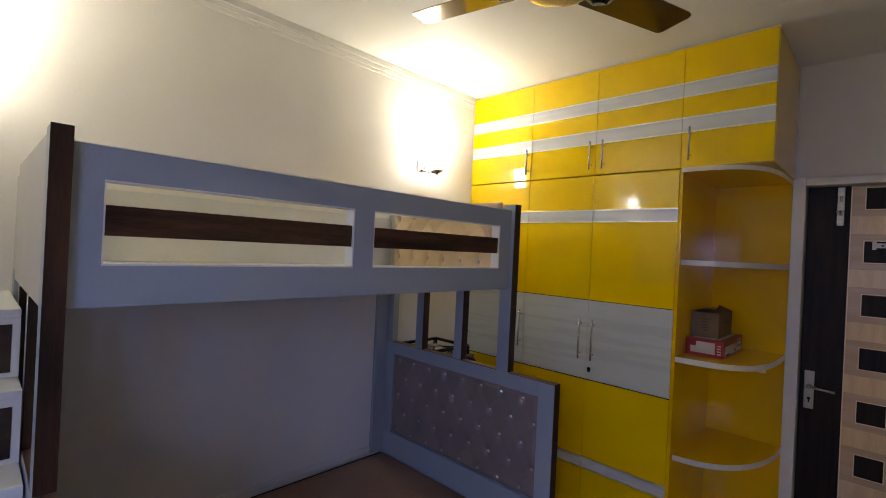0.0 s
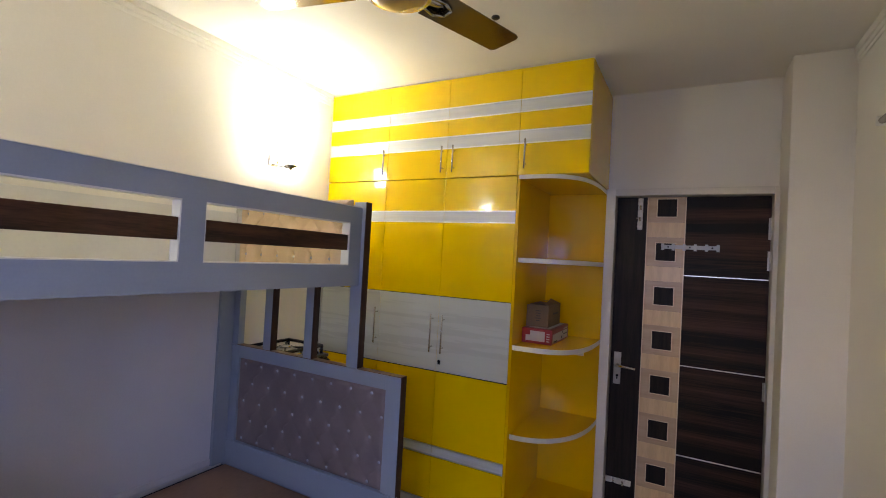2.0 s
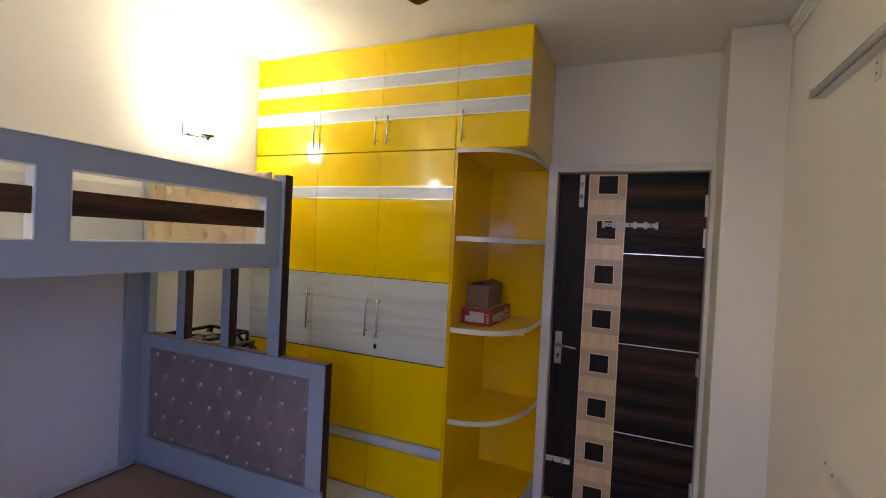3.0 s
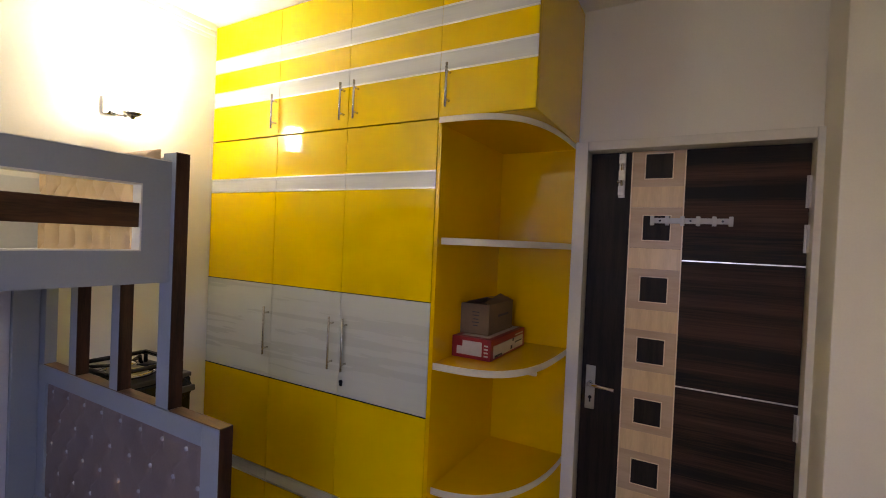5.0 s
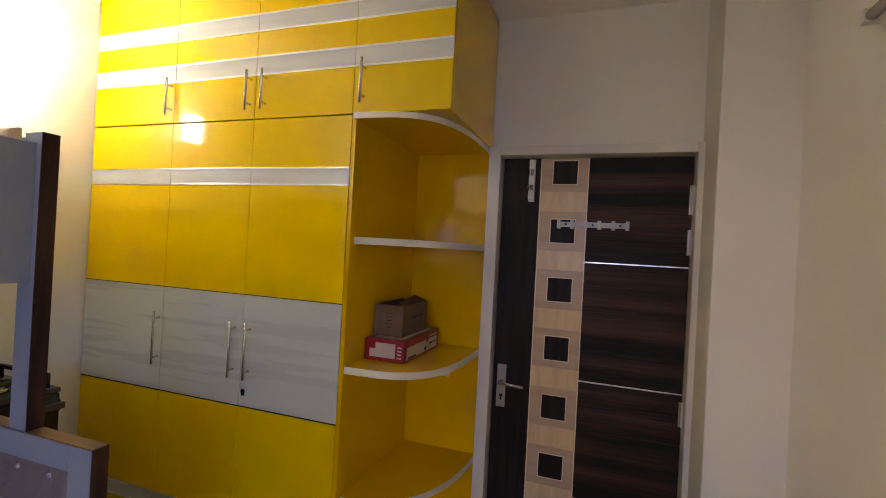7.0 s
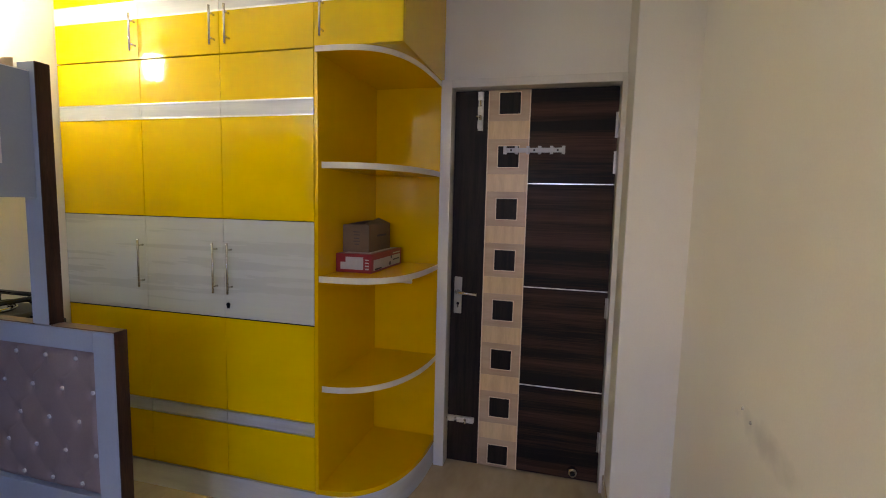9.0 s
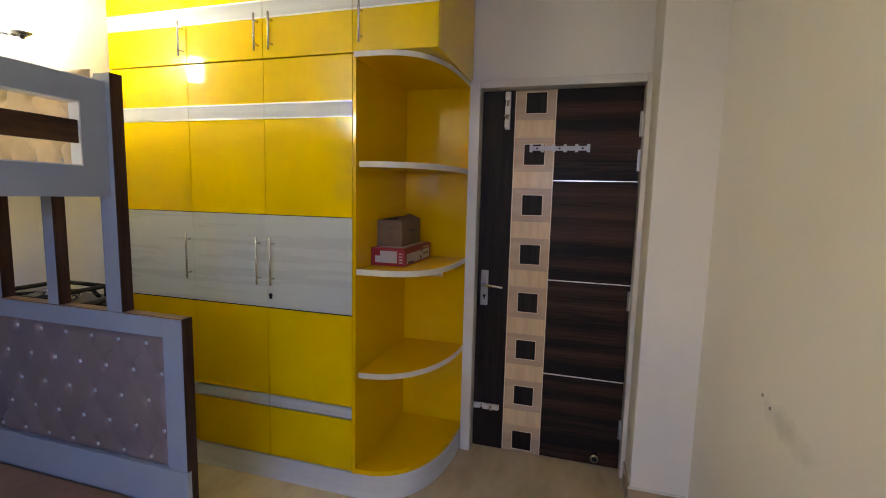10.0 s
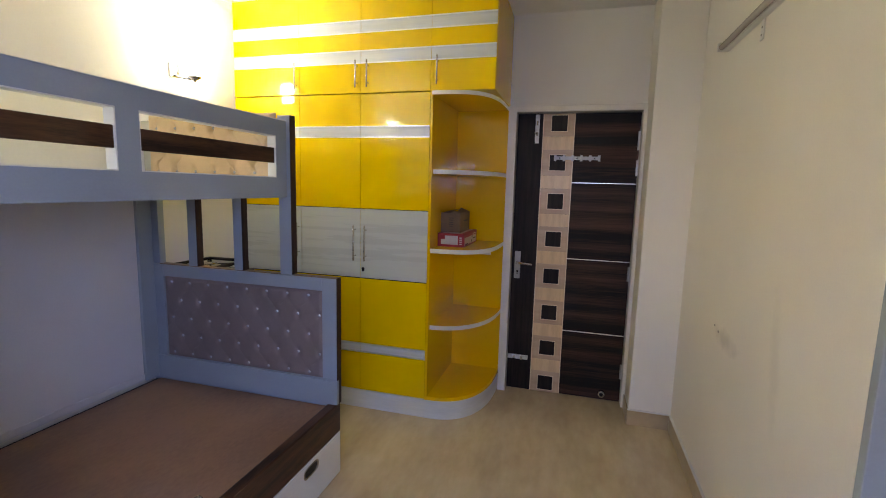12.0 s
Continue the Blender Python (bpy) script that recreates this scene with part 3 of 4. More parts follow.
def flap(corners, name="flap"):
    bm = bmesh.new()
    lo = [bm.verts.new(c) for c in corners]
    hi = [bm.verts.new((c[0], c[1], c[2] + 0.003)) for c in corners]
    bm.faces.new(lo[::-1])
    bm.faces.new(hi)
    for i in range(4):
        bm.faces.new((lo[i], lo[(i + 1) % 4], hi[(i + 1) % 4], hi[i]))
    bmesh.ops.recalc_face_normals(bm, faces=bm.faces)
    part(name, bm, CARD, cb)


flap([(cx1, cy0 + 0.004, cz1), (cx1, cy1, cz1), (cx1 - 0.062, cy1 - 0.01, cz1 + 0.026), (cx1 - 0.030, cy0 + 0.02, cz1 + 0.006)])
flap([(cx0, cy0 + 0.06, cz1), (cx0, cy1, cz1), (cx0 + 0.052, cy1, cz1 + 0.012), (cx0 + 0.050, cy0 + 0.16, cz1 + 0.014)])
flap([(cx0 + 0.005, cy0, cz1), (cx1 - 0.005, cy0, cz1), (cx1 - 0.012, cy0 + 0.03, cz1 - 0.055), (cx0 + 0.012, cy0 + 0.03, cz1 - 0.055)])
# no real lining: a dark block painting the shade inside the open carton
part("inner_lining", box(cx0 + 0.006, cx1 - 0.006, cy0 + 0.033, cy1 - 0.006, cz0 + 0.006, cz1 - 0.012), CARD_SHADE, cb)
for z, w in ((1.256, 0.022), (1.270, 0.032), (1.284, 0.026), (1.300, 0.030), (1.314, 0.034)):
    part("print_bar", box(-1.160 - w / 2, -1.160 + w / 2, cy0 - 0.0008, cy0 - 0.0003, z, z + 0.004), INK, cb)
part("print_bar", box(cx1 + 0.0003, cx1 + 0.0008, 3.10, 3.22, 1.290, 1.300), INK, cb)

# ---- bunk bed ----
HY0, HY1 = 2.032, 2.074          # head frame
GY0, GY1 = 0.365, 0.405          # foot frame
BX0 = XL + 0.004
bed = thing("bunk_bed", "grey bunk bed with dark walnut edges and a bare lower deck", "bunk bed", (-2.1, 1.2, 0))


LX1, LZ = -1.478, 1.058          # lower width, its height
PX0, PX1, PZ = -1.800, -1.728, 1.845
UZ0, UZ1 = 1.448, 1.815


def end_frame(y0, y1, name):
    b0, b1 = y0, y1
    # lower frame round the padded field
    low = part(name, box(BX0, LX1 - 0.004, b0 + 0.014, b1, 0.3995, LZ - 0.004), BEDGREY, bed)
    part("frame_foot", box(BX0, -1.535, b0 + 0.004, b1, 0.0, 0.399), BEDGREY, low)
    for k, (x0, x1, z0, z1) in enumerate(((BX0, -2.555, 0.50, LZ - 0.004), (-1.562, LX1 - 0.004, 0.50, LZ - 0.004), (-2.555, -1.562, 0.988, LZ - 0.004), (BX0, LX1 + 0.002, 0.3995, 0.528))):
        part("frame_member", box(x0 + 0.0004, x1 - 0.0004, b0 - (0.006 if k == 3 else 0), b0 + 0.0138, z0 + 0.0004, z1 - 0.0004, 0.002), BEDGREY, low)
    part("edge", box(LX1 - 0.0035, LX1, b0 + 0.001, b1, 0.3995, LZ, 0.0008), BROWN_SHADED, low, "walnut edge band coloured darker as the shaded side")
    part("edge", box(PX1 + 0.0005, LX1 - 0.004, b0 + 0.001, b1, LZ - 0.0035, LZ, 0.0008), BROWN_LIT_TOP, low, "walnut top edge band coloured lighter as if lit")
    part("edge", box(BX0 + 0.08, PX0 - 0.0005, b0 + 0.001, b1, LZ - 0.0035, LZ, 0.0008), BROWN_LIT_TOP, low, "walnut top edge band coloured lighter as if lit")
    for x0, x1, zt in ((BX0, -2.570, UZ0 + 0.03), (-2.374, -2.314, UZ0), (-2.080, -2.023, UZ0), (PX0, PX1, PZ)):
        p = part("upright", box(x0, x1 - 0.004, b0 + 0.001, b1 - 0.001, LZ, zt, 0.0015), BEDGREY, bed)
        if x0 > BX0:
            part("edge", box(x1 - 0.0036, x1, b0, b1, LZ, zt, 0.0008), BROWN_SHADED, p, "walnut edge band coloured darker as the shaded side")
    return low


head = end_frame(HY0, HY1, "headboard_lower")
foot = end_frame(GY0, GY1, "footboard_lower")
for y0, y1, nm in ((HY0 + 0.002, HY1 - 0.002, "upper_head_panel"), (GY0 + 0.002, GY1 - 0.002, "upper_foot_panel")):
    part(nm, box(-2.569, PX0 - 0.0005, y0, y1, UZ0, PZ - 0.012, 0.002), PALEGREY, bed)
part("back_post", box(BX0, -2.570, GY0 + 0.002, GY1 - 0.002, UZ0 + 0.031, 1.80, 0.002), PALEGREY, bed)
part("back_post", box(BX0, -2.570, HY0 + 0.002, HY1 - 0.002, UZ0 + 0.031, 1.83, 0.002), PALEGREY, bed)

# upper front panel with two windows
FX0, FX1 = -1.775, -1.750
wins = ((0.466, 1.152), (1.232, 1.950))
Z0, Z1 = 1.543, 1.740


def pierced_board(x0, x1, ys, zs, holes):
    """One board upright along y, cut through at the cells in holes."""
    bm = bmesh.new()
    vert = {(k, i, j): bm.verts.new((x, y, z)) for k, x in enumerate((x0, x1)) for i, y in enumerate(ys) for j, z in enumerate(zs)}
    ny, nz = len(ys) - 1, len(zs) - 1
    solid = {(i, j) for i in range(ny) for j in range(nz)} - set(holes)
    for i, j in solid:
        for k in (0, 1):
            bm.faces.new((vert[k, i, j], vert[k, i + 1, j], vert[k, i + 1, j + 1], vert[k, i, j + 1]))
        for (di, dj), (p, q) in (((-1, 0), ((i, j), (i, j + 1))), ((1, 0), ((i + 1, j), (i + 1, j + 1))), ((0, -1), ((i, j), (i + 1, j))), ((0, 1), ((i, j + 1), (i + 1, j + 1)))):
            if (i + di, j + dj) not in solid:
                bm.faces.new((vert[0, *p], vert[0, *q], vert[1, *q], vert[1, *p]))
    bmesh.ops.recalc_face_normals(bm, faces=bm.faces)
    return bm


bm = pierced_board(FX0, FX1, [GY1 + 0.0005, *wins[0], *wins[1], HY0 - 0.0005], [UZ0, Z0, Z1, UZ1], [(1, 1), (3, 1)])
up = part("upper_front", bm, BEDGREY, bed, "grey guard rail board with two long openings")
for y0, y1 in wins:
    e = 0.004
    bm = bmesh.new()
    add_box(bm, FX0 - 0.02, FX1 - 0.0015, y0, y0 + e, Z0, Z1)
    add_box(bm, FX0 - 0.02, FX1 - 0.0015, y1 - e, y1, Z0, Z1)
    add_box(bm, FX0 - 0.02, FX1 - 0.0015, y0 + e, y1 - e, Z0, Z0 + e)
    add_box(bm, FX0 - 0.02, FX1 - 0.0015, y0 + e, y1 - e, Z1 - e, Z1)
    part("window_lining", bm, BEDWHITE, up, "white lining of the guard rail opening")
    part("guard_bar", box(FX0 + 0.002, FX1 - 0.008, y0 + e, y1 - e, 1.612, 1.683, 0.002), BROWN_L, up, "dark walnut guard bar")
part("inner_lining", box(FX0 - 0.02, FX0 - 0.0005, GY1 + 0.001, HY0 - 0.001, UZ0 + 0.02, Z0 - 0.001), BEDWHITE, up)
part("inner_rail", box(FX0 - 0.02, FX0 - 0.0005, GY1 + 0.001, HY0 - 0.001, Z1 + 0.001, UZ1 - 0.002), BEDWHITE, up)
part("top_edge", box(FX0 - 0.02, FX1, GY1 + 0.001, HY0 - 0.001, UZ1 + 0.0003, UZ1 + 0.003, 0.001), BEDWHITE, up)
part("upper_deck", box(BX0, FX0 - 0.0205, GY1 + 0.001, HY0 - 0.001, UZ0 + 0.03, UZ0 + 0.06), BEDWHITE, bed)
part("upper_wall_panel", box(BX0, BX0 + 0.018, GY1 + 0.001, HY0 - 0.001, UZ0 + 0.061, 1.79, 0.003), BEDWHITE, bed)

# wall panel, deck and drawers of the lower bed
wp = part("wall_panel", box(BX0, BX0 + 0.022, GY1 + 0.001, 1.945, 0.40, UZ0 + 0.029, 0.002), BEDPANEL, bed, "plain pale lilac wall panel")
part("corner_post", box(BX0, BX0 + 0.040, 1.946, HY0 - 0.0005, 0.40, UZ0 + 0.029, 0.003), BEDGREY, wp)
# strip added in dark walnut colour to paint the open gap's shade
part("gap_shade_strip", box(BX0 + 0.0225, BX0 + 0.0495, GY1 + 0.001, HY0 - 0.0065, 0.33, 0.381), WALNUT_V, wp, "dark strip painting the shaded gap beside the deck")
part("bottom_moulding", box(BX0 + 0.0225, BX0 + 0.029, GY1 + 0.001, 1.945, 0.408, 0.440, 0.004), BEDPANEL, wp)
part("deck", box(BX0 + 0.05, -1.535, GY1 + 0.001, HY0 - 0.0065, 0.366, 0.390, 0.002), PLY, bed, "bare brown plywood deck")
part("side_rail", box(-1.534, -1.484, GY0, HY1, 0.240, 0.398, 0.006), BROWN_L, bed, "dark walnut side rail")
part("apron", box(BX0, -1.512, GY1 + 0.001, HY0 - 0.001, 0.0, 0.05), BEDWHITE, bed)
ym = (GY1 + HY0) / 2
for y0, y1 in ((GY0 + 0.002, ym - 0.002), (ym + 0.002, HY1 - 0.002)):
    dr = part("drawer", box(-1.504, -1.484, y0, y1, 0.012, 0.236, 0.002), BEDWHITE, bed, "white drawer front")
    part("drawer_box", box(-2.0, -1.5125, y0 + 0.08, y1 - 0.08, 0.055, 0.20), BEDWHITE, dr)
    c = (y0 + y1) / 2 if y0 < 1 else 1.79
    bm = bmesh.new()
    n = 28
    outer = [(c + 0.062 * math.copysign(abs(math.cos(a)) ** 0.45, math.cos(a)), 0.193 + 0.027 * math.copysign(abs(math.sin(a)) ** 0.6, math.sin(a))) for a in [2 * math.pi * i / n for i in range(n)]]
    ring = []
    for s, xx in ((1.0, -1.4835), (1.0, -1.4805), (0.78, -1.4805), (0.76, -1.4833)):
        ring.append([bm.verts.new((xx, c + (y - c) * (1 - (1 - s) * 0.6), 0.193 + (z - 0.193) * s)) for y, z in outer])
    for p, q in zip(ring, ring[1:]):
        for i in range(n):
            bm.faces.new((p[i], p[(i + 1) % n], q[(i + 1) % n], q[i]))
    bmesh.ops.recalc_face_normals(bm, faces=bm.faces)
    pull = part("recessed_pull", bm, CHROME, dr, "chrome rimmed recessed pull", True)
    bm = bmesh.new()
    bm.faces.new([bm.verts.new((-1.4832, c + (y - c) * 0.86, 0.193 + (z - 0.193) * 0.77)) for y, z in outer])
    bmesh.ops.recalc_face_normals(bm, faces=bm.faces)
    part("pull_recess", bm, BLACK, pull)


def tufted(x0, x1, z0, z1, yf, p, q, zr, depth, mat, parent, name, nx=280, nz=130, xr=0.0, soft=0.85, crease=0.3):
    """A deep-buttoned cushion facing -y: buttons on a diamond lattice of pitch p by 2q from the row zr."""
    bm = bmesh.new()
    grid = []
    for j in range(nz + 1):
        row = []
        for i in range(nx + 1):
            x, z = x0 + (x1 - x0) * i / nx, z0 + (z1 - z0) * j / nz
            u, w = (x - x0 - xr) / p, (z - zr) / (2 * q)
            s = abs(math.sin(math.pi * (u + w)) * math.sin(math.pi * (u - w)))
            rim = min(x - x0, x1 - x, z - z0, z1 - z) / 0.018
            puff = min(1.0, max(0.0, rim)) ** 0.5
            near = math.hypot(((u + w) - round(u + w)), ((u - w) - round(u - w)))
            dip = math.exp(-(near / 0.16) ** 2)
            a, b = u + w, u - w
            off = b - round(b) + 0.07 * math.sin(2 * math.pi * a)
            pull = 0.25 + 1.6 * noise.noise((round(b) * 1.7, math.floor(a) * 2.3, 9.0))
            fade = max(0.0, 1.0 - abs((a - math.floor(a)) - 0.42) / 0.55)
            fold = max(0.0, pull) * fade * math.exp(-(off / 0.026) ** 2)
            other = a - round(a) + 0.05 * math.sin(2 * math.pi * b)
            fold += 0.4 * max(0.0, 0.1 + noise.noise((round(a) * 2.1, math.floor(b) * 1.3, 4.0))) * math.exp(-(other / 0.03) ** 2)
            y = yf - depth * puff * ((0.86 + 0.14 * s ** 0.6) * (1 - soft * dip) - crease * fold) - 0.0014 * noise.noise((x * 14, z * 14, 3.0))
            row.append(bm.verts.new((x, y, z)))
        grid.append(row)
    for j in range(nz):
        for i in range(nx):
            bm.faces.new((grid[j][i], grid[j][i + 1], grid[j + 1][i + 1], grid[j + 1][i]))
    rim_v = [*grid[0], *[r[-1] for r in grid[1:]], *grid[-1][-2::-1], *[r[0] for r in grid[-2:0:-1]]]
    back = [bm.verts.new((v.co.x, yf + 0.006, v.co.z)) for v in rim_v]
    m = len(rim_v)
    for i in range(m):
        bm.faces.new((rim_v[i], back[i], back[(i + 1) % m], rim_v[(i + 1) % m]))
    bmesh.ops.recalc_face_normals(bm, faces=bm.faces)
    pad = part(name, bm, mat, parent, "", True)
    button = None
    k = 0
    j = -12
    while j < 13:
        z = zr + j * q
        if z0 + 0.006 < z < z1 - 0.006:
            for i in range(-1, int((x1 - x0) / p) + 2):
                x = x0 + xr + p * (i + (0.5 if j % 2 else 0.0))
                if x0 + 0.012 < x < x1 - 0.012:
                    bm = bmesh.new()
                    bmesh.ops.create_icosphere(bm, subdivisions=2, radius=0.0076, matrix=Matrix.Translation((x, yf - depth * 0.35, z)) @ Matrix.Diagonal((1, 0.7, 1, 1)))
                    part("button", bm, CRYSTAL, pad, "crystal button" if k == 0 else "")
                    k += 1
        j += 1
    return pad


tufted(-2.554, -1.563, 0.529, 0.987, HY0 + 0.0135, 0.1235, 0.1015, 0.958, 0.013, TAUPE, head, "padded_field", xr=0.045)
tufted(-2.570, -1.802, 1.455, 1.856, HY0 - 0.012, 0.120, 0.110, 1.785, 0.030, PEACH, bed, "upper_headrest", nx=180, nz=90, xr=0.05, crease=0.6)
ring_pull = thing("ring_pull", "small brown ring pull lying at the deck's edge", "ring pull", (-1.60, 1.245, 0.391))
part("ring", lathe([(0.009, 0.0005), (0.014, 0.0005), (0.016, 0.004), (0.014, 0.008), (0.009, 0.008), (0.007, 0.004), (0.009, 0.0005)], (-1.60, 1.245, 0.390), 24), FANHUB, ring_pull, "", True)

# ---- storage steps at the bed's foot ----
steps = thing("storage_stairs", "white bunk steps with dark glossy drawer fronts in the risers", "stairs", (-1.9, 0.05, 0))
sx, tz, SY0, SY1 = -2.15, 1.402, -0.25, 0.361
k = 0
while tz > 0.1:
    zb = max(0.0, tz - 0.184)
    xb = XL + 0.004
    st = part("step", box(xb, sx, SY0, SY1, zb + 0.0003, tz, 0.003), BEDWHITE, steps)
    f = bmesh.new()
    add_box(f, sx + 0.0003, sx + 0.010, SY0, SY0 + 0.03, zb + 0.002, tz - 0.022)
    add_box(f, sx + 0.0003, sx + 0.010, SY1 - 0.016, SY1, zb + 0.002, tz - 0.022)
    add_box(f, sx + 0.0003, sx + 0.010, SY0 + 0.03, SY1 - 0.016, zb + 0.002, zb + 0.014)
    add_box(f, sx + 0.0003, sx + 0.010, SY0 + 0.03, SY1 - 0.016, tz - 0.040, tz - 0.022)
    dr = part("drawer_frame", f, BEDWHITE, st)
    part("drawer_panel", box(sx + 0.0003, sx + 0.005, SY0 + 0.0305, SY1 - 0.0165, zb + 0.0145, tz - 0.0405), DARKPANEL, dr, "dark glossy drawer panel")
    part("tread", box(sx - 0.12, sx + 0.016, SY0, SY1, tz - 0.0215, tz + 0.0008, 0.003), BEDWHITE, st)
    sx, tz, k = sx + 0.135, tz - 0.184, k + 1

# ---- gas stove behind the headboard, on a low cabinet ----
stand = thing("stove_stand", "plain low dark cabinet hidden behind the headboard", "cabinet", (-2.46, 2.3, 0))
part("body", box(-2.64, -2.295, 2.105, 2.46, 0.05, 0.745, 0.004), DARKPANEL, stand)
for x in (-2.61, -2.32):
    for y in (2.13, 2.43):
        part("foot", rod((x, y, 0.0), (x, y, 0.05), 0.018), BLACK, stand)
stove = thing("gas_stove", "black portable gas stove with a steel burner and iron pan supports", "gas stove", (-2.46, 2.29, 0.745))
part("body", box(-2.635, -2.292, 2.110, 2.462, 0.765, 0.962, 0.010), BLACK, stove)
for x in (-2.61, -2.32):
    for y in (2.14, 2.43):
        part("foot", rod((x, y, 0.7455), (x, y, 0.765), 0.016, 0.012), BLACK, stove)
part("top_plate", box(-2.636, -2.291, 2.109, 2.463, 0.9625, 0.982, 0.005), DARKSTEEL, stove, "dark worn steel top plate")
for z in (0.80, 0.825, 0.85, 0.875, 0.90):
    part("vent_rib", box(-2.2918, -2.288, 2.13, 2.30, z, z + 0.010, 0.002), BLACK, stove)
bc = (-2.46, 2.275)
bn = part("burner", lathe([(0.080, 0.0), (0.086, 0.008), (0.070, 0.014), (0.064, 0.030), (0.052, 0.036), (0.0, 0.038)], (*bc, 0.9855), 32), STEEL, stove, "round steel burner", True)
part("burner_cap", lathe([(0.036, 0.0), (0.040, 0.006), (0.022, 0.011), (0.0, 0.011)], (*bc, 1.024), 24), CHROME, bn, "", True)
part("drip_ring", lathe([(0.098, 0.0), (0.112, 0.003), (0.118, 0.012), (0.112, 0.020), (0.100, 0.016), (0.094, 0.006), (0.098, 0.0)], (*bc, 0.9825), 40), CHROME, bn, "polished steel drip ring", True)
bm = bmesh.new()
for k in range(4):
    a = math.pi / 4 + k * math.pi / 2
    d = Vector((math.cos(a), math.sin(a), 0))
    c = Vector((*bc, 0))
    add_rod(bm, c + d * 0.185 + Vector((0, 0, 0.982)), c + d * 0.160 + Vector((0, 0, 1.018)), 0.009, seg=8)
    add_rod(bm, c + d * 0.165 + Vector((0, 0, 1.018)), c + d * 0.040 + Vector((0, 0, 1.022)), 0.009, 0.006, seg=8)
part("pan_support", bm, BLACK, stove, "black iron pan support", True)
bm = bmesh.new()
ring4 = [(-2.60, 2.14), (-2.32, 2.14), (-2.32, 2.43), (-2.60, 2.43)]
for (xa, ya), (xb, yb) in zip(ring4, ring4[1:] + ring4[:1]):
    add_rod(bm, (xa, ya, 1.030), (xb, yb, 1.030), 0.010, seg=8)
    add_rod(bm, (xa, ya, 0.9825), (xa, ya, 1.030), 0.009, seg=8)
part("grate_frame", bm, BLACK, stove, "black iron grate frame", True)
kn = part("knob", rod((-2.2915, 2.40, 0.925), (-2.255, 2.40, 0.925), 0.048, 0.044, 28), BLACK, stove, "round black knob", True)
part("knob_grip", box(-2.255, -2.238, 2.352, 2.448, 0.913, 0.938, 0.004), DARKSTEEL, kn)

# ---- wall sconces ----
def sconce(y, label):
    s = thing("wall_sconce", label, "wall lamp", (XL, y, 2.13), "wall sconces")
    p = part("backplate", box(XL + 0.0005, XL + 0.016, y - 0.026, y + 0.040, 2.108, 2.190, 0.006), CHROME, s, "square chrome backplate")
    arc = [(0.016, 0.006, 2.124), (0.045, 0.008, 2.110), (0.075, 0.018, 2.104), (0.100, 0.034, 2.102), (0.112, 0.048, 2.102)]
    bm = bmesh.new()
    for a, b in zip(arc, arc[1:]):
        add_rod(bm, (XL + a[0], y + a[1], a[2]), (XL + b[0], y + b[1], b[2]), 0.0075, seg=12)
    part("arm", bm, CHROME, s, "curved chrome arm", True)
    at = (XL + 0.112, y + 0.048, 2.113)
    part("cup", lathe([(0.006, -0.026), (0.011, -0.022), (0.011, -0.014), (0.028, -0.010), (0.038, 0.0), (0.038, 0.006), (0.0, 0.006)], at, 28), CHROME, s, "chrome cup under the shade", True)
    part("shade", lathe([(0.030, 0.007), (0.040, 0.020), (0.046, 0.07), (0.052, 0.150), (0.049, 0.150), (0.043, 0.07), (0.037, 0.023), (0.0, 0.012)], at, 32), FROST, s, "glowing frosted glass shade", True)
    part("bulb", lathe([(0.012, 0.014), (0.013, 0.06), (0.028, 0.105), (0.032, 0.130), (0.027, 0.150), (0.012, 0.161), (0.0, 0.162)], at, 24), GLOW, s, "bright bulb inside the shade", True)


sconce(2.262, "chrome wall sconce with a glowing frosted shade near the wardrobe")
sconce(0.10, "chrome wall sconce with a glowing frosted shade above the steps")

# ---- ceiling fan ----
fx, fy, fz = -1.188, 1.438, 2.433
fan = thing("ceiling_fan", "still ceiling fan with three glossy bronze blades and chrome brackets", "ceiling fan", (fx, fy, ZC))
part("canopy", lathe([(0.02, -0.07), (0.055, -0.055), (0.065, -0.002), (0.03, -0.0005)], (fx, fy, ZC), 32), FANHUB, fan, "", True)
part("down_rod", rod((fx, fy, fz + 0.06), (fx, fy, ZC - 0.06), 0.011), FANHUB, fan, "", True)
part("motor", lathe([(0.03, 0.075), (0.075, 0.068), (0.098, 0.045), (0.104, 0.01), (0.100, -0.012)], (fx, fy, fz), 40), FANHUB, fan, "", True)
part("rim", lathe([(0.094, -0.010), (0.107, -0.014), (0.110, -0.024), (0.104, -0.034), (0.094, -0.036)], (fx, fy, fz), 40), CHROME, fan, "chrome rim", True)
part("bottom_cover", lathe([(0.094, -0.034), (0.080, -0.046), (0.045, -0.056), (0.0, -0.059)], (fx, fy, fz), 40), FANHUB, fan, "brushed bronze bottom cover", True)
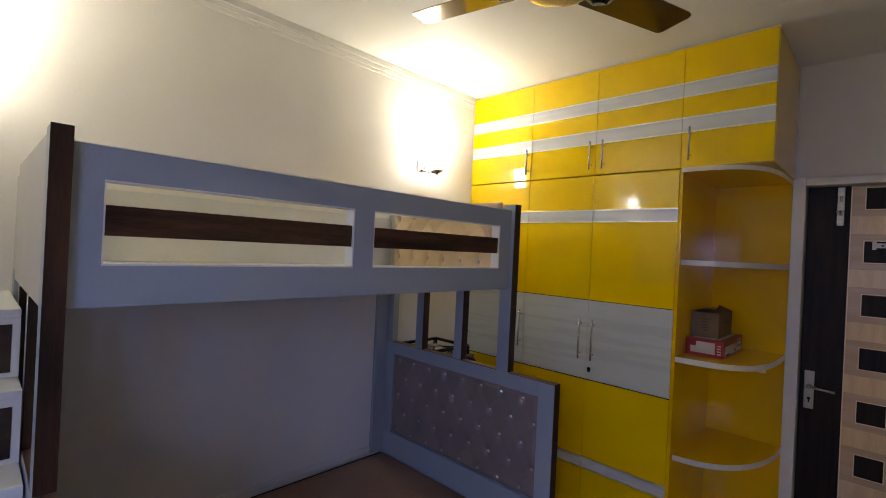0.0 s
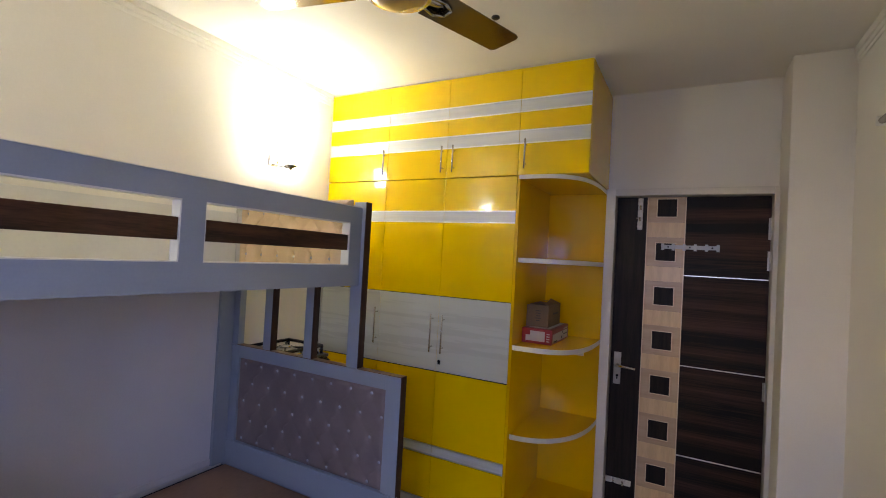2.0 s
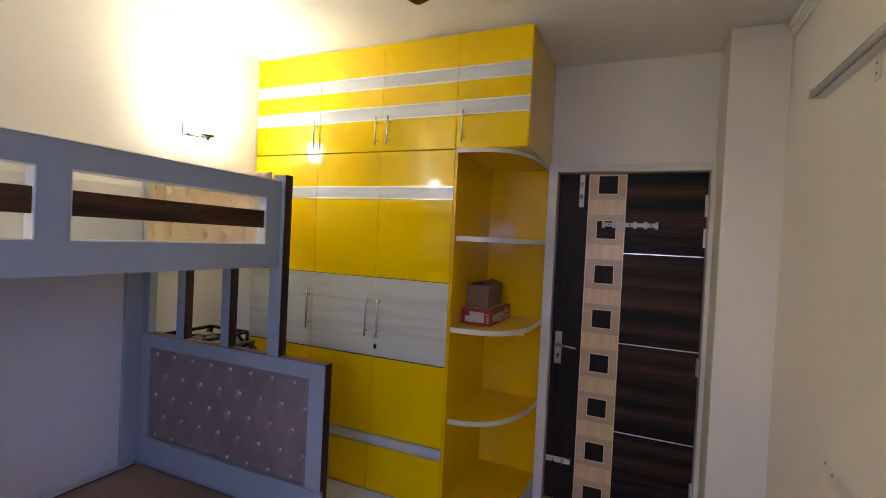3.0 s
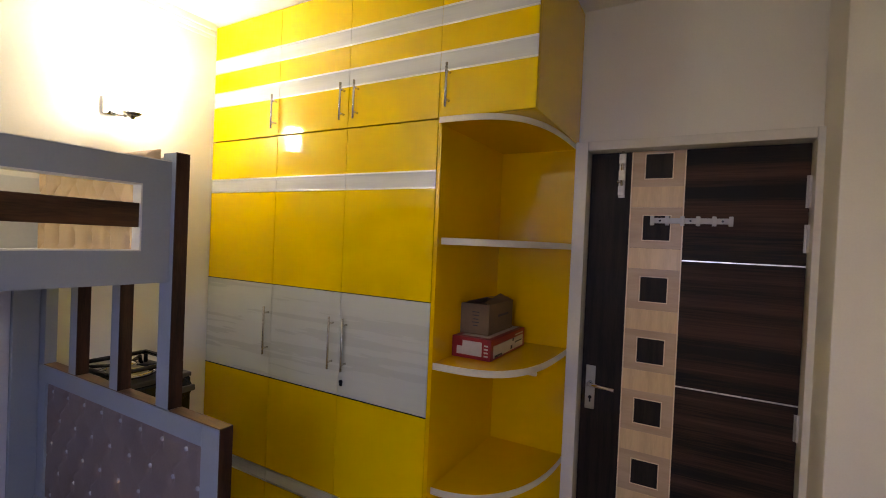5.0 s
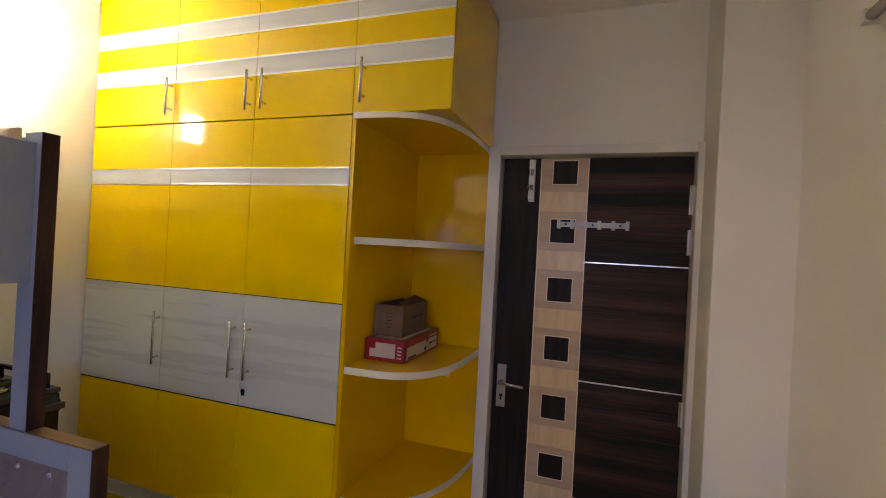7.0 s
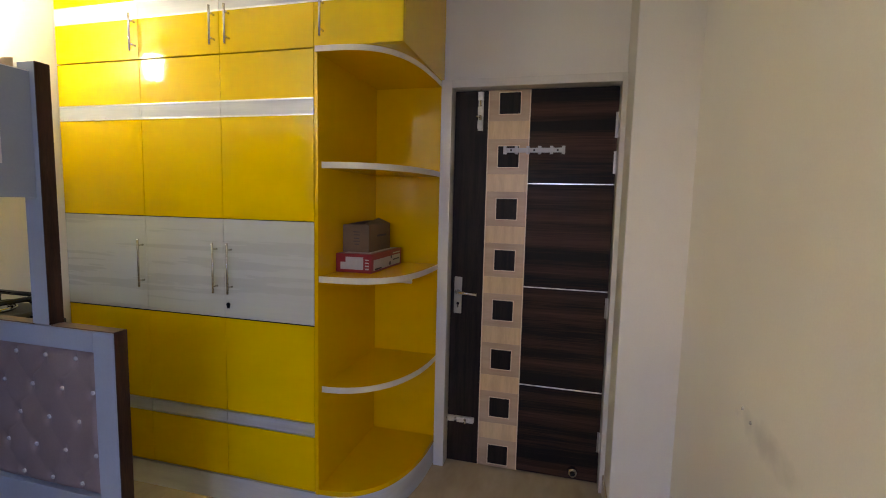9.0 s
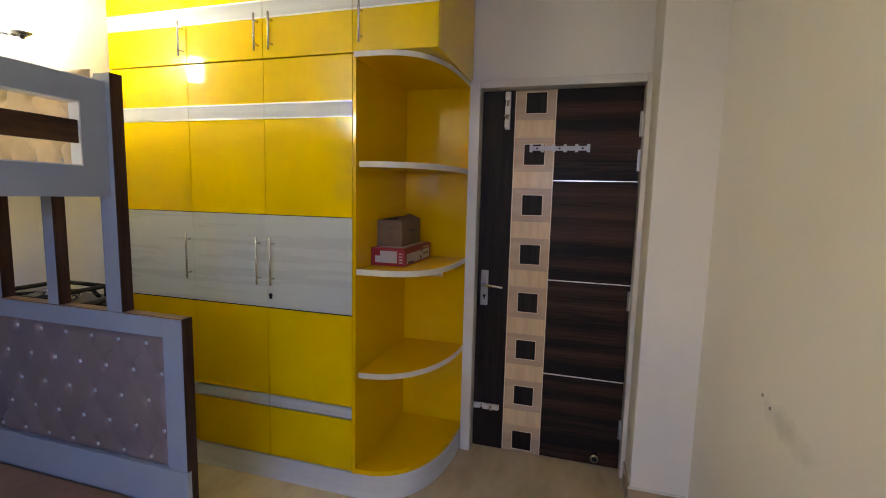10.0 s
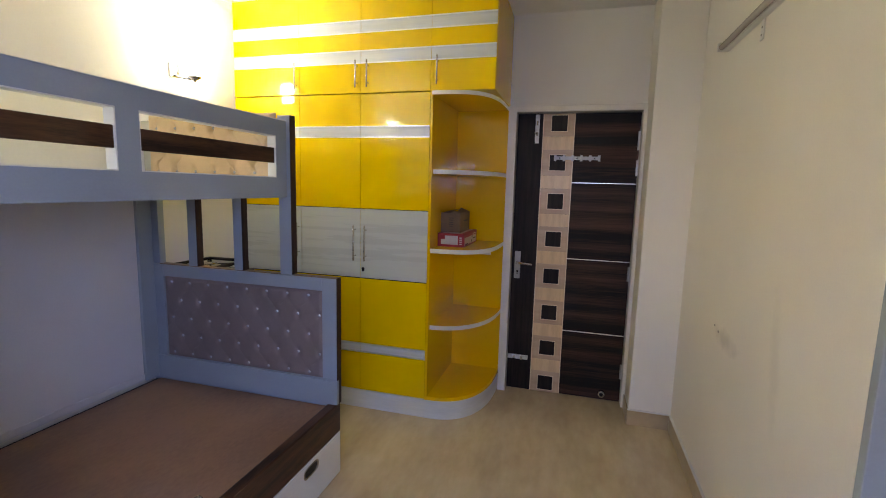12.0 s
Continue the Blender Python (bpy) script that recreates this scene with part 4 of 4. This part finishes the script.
for ang in (191.0, 71.0, -49.0):
    m = Matrix.Translation((fx, fy, fz)) @ Matrix.Rotation(radians(ang), 4, "Z") @ Matrix.Rotation(radians(-10), 4, "X")

    def blade_slab(pts, z0, z1):
        bm = slab(pts, z0, z1)
        bm.transform(m)
        return bm

    w = 0.062
    pts = [(0.130, -w * 1.04), (0.420, -w), (0.420, w), (0.130, w * 1.04)]
    bl = part("blade", blade_slab(pts, -0.004, 0.0), FANBROWN, fan)
    tip = [(0.4202, -w), (0.500, -w * 0.98), (0.514, -w * 0.90), (0.520, -w * 0.7), (0.506, w * 0.75), (0.500, w * 0.92), (0.488, w), (0.4202, w)]
    part("blade_tip", blade_slab(tip, -0.004, 0.0), FANBROWN, bl)
    bm = bmesh.new()
    for s in (-1, 1):
        add_rod(bm, (0.085, s * 0.020, -0.006), (0.165, s * 0.034, -0.010), 0.006, seg=8)
        add_rod(bm, (0.165, s * 0.034, -0.010), (0.205, s * 0.018, -0.009), 0.006, seg=8)
    add_rod(bm, (0.205, -0.018, -0.009), (0.205, 0.018, -0.009), 0.006, seg=8)
    add_box(bm, 0.085, 0.19, -0.020, 0.020, -0.0075, -0.0045)
    bm.transform(m)
    part("blade_bracket", bm, CHROME, bl, "chrome blade bracket", True)
hk = thing("ceiling_hook", "small black round hook cover in the ceiling", "ceiling hook", (-1.195, 2.213, ZC))
part("cover", lathe([(0.018, -0.0005), (0.020, -0.006), (0.012, -0.012), (0.0, -0.013)], (-1.195, 2.213, ZC), 20), BLACK, hk, "", True)

# ---- tube light on the right wall ----
tl = thing("tube_light", "unlit white batten tube light on the wall", "tube light", (XR, 2.05, 2.22))
part("batten", box(XR - 0.030, XR - 0.0005, 1.45, 2.65, 2.204, 2.250, 0.004), PLASTIC, tl)
part("tube", rod((XR - 0.040, 1.475, 2.220), (XR - 0.040, 2.63, 2.220), 0.013), TUBE, tl, "unlit glass tube", True)
for y in (1.45, 2.628):
    part("end_cap", box(XR - 0.056, XR - 0.0305, y, y + 0.022, 2.203, 2.240, 0.004), PLASTIC, tl)
part("bracket", box(XR - 0.006, XR - 0.0005, 2.19, 2.225, 2.125, 2.2035, 0.002), PLASTIC, tl, "white mounting tab")
for z in (2.145, 2.175):
    part("screw", rod((XR - 0.0085, 2.207, z), (XR - 0.0055, 2.207, z), 0.0045, seg=10), STEEL, tl)
for y, z in ((2.42, 0.905), (2.36, 0.890)):
    nl = thing("wall_plug", "small steel screw plug in the cream wall", "wall plug", (XR, y, z), "wall plugs")
    part("plug", rod((XR - 0.004, y, z), (XR - 0.0003, y, z), 0.004, 0.006, 10), STEEL, nl, "", True)
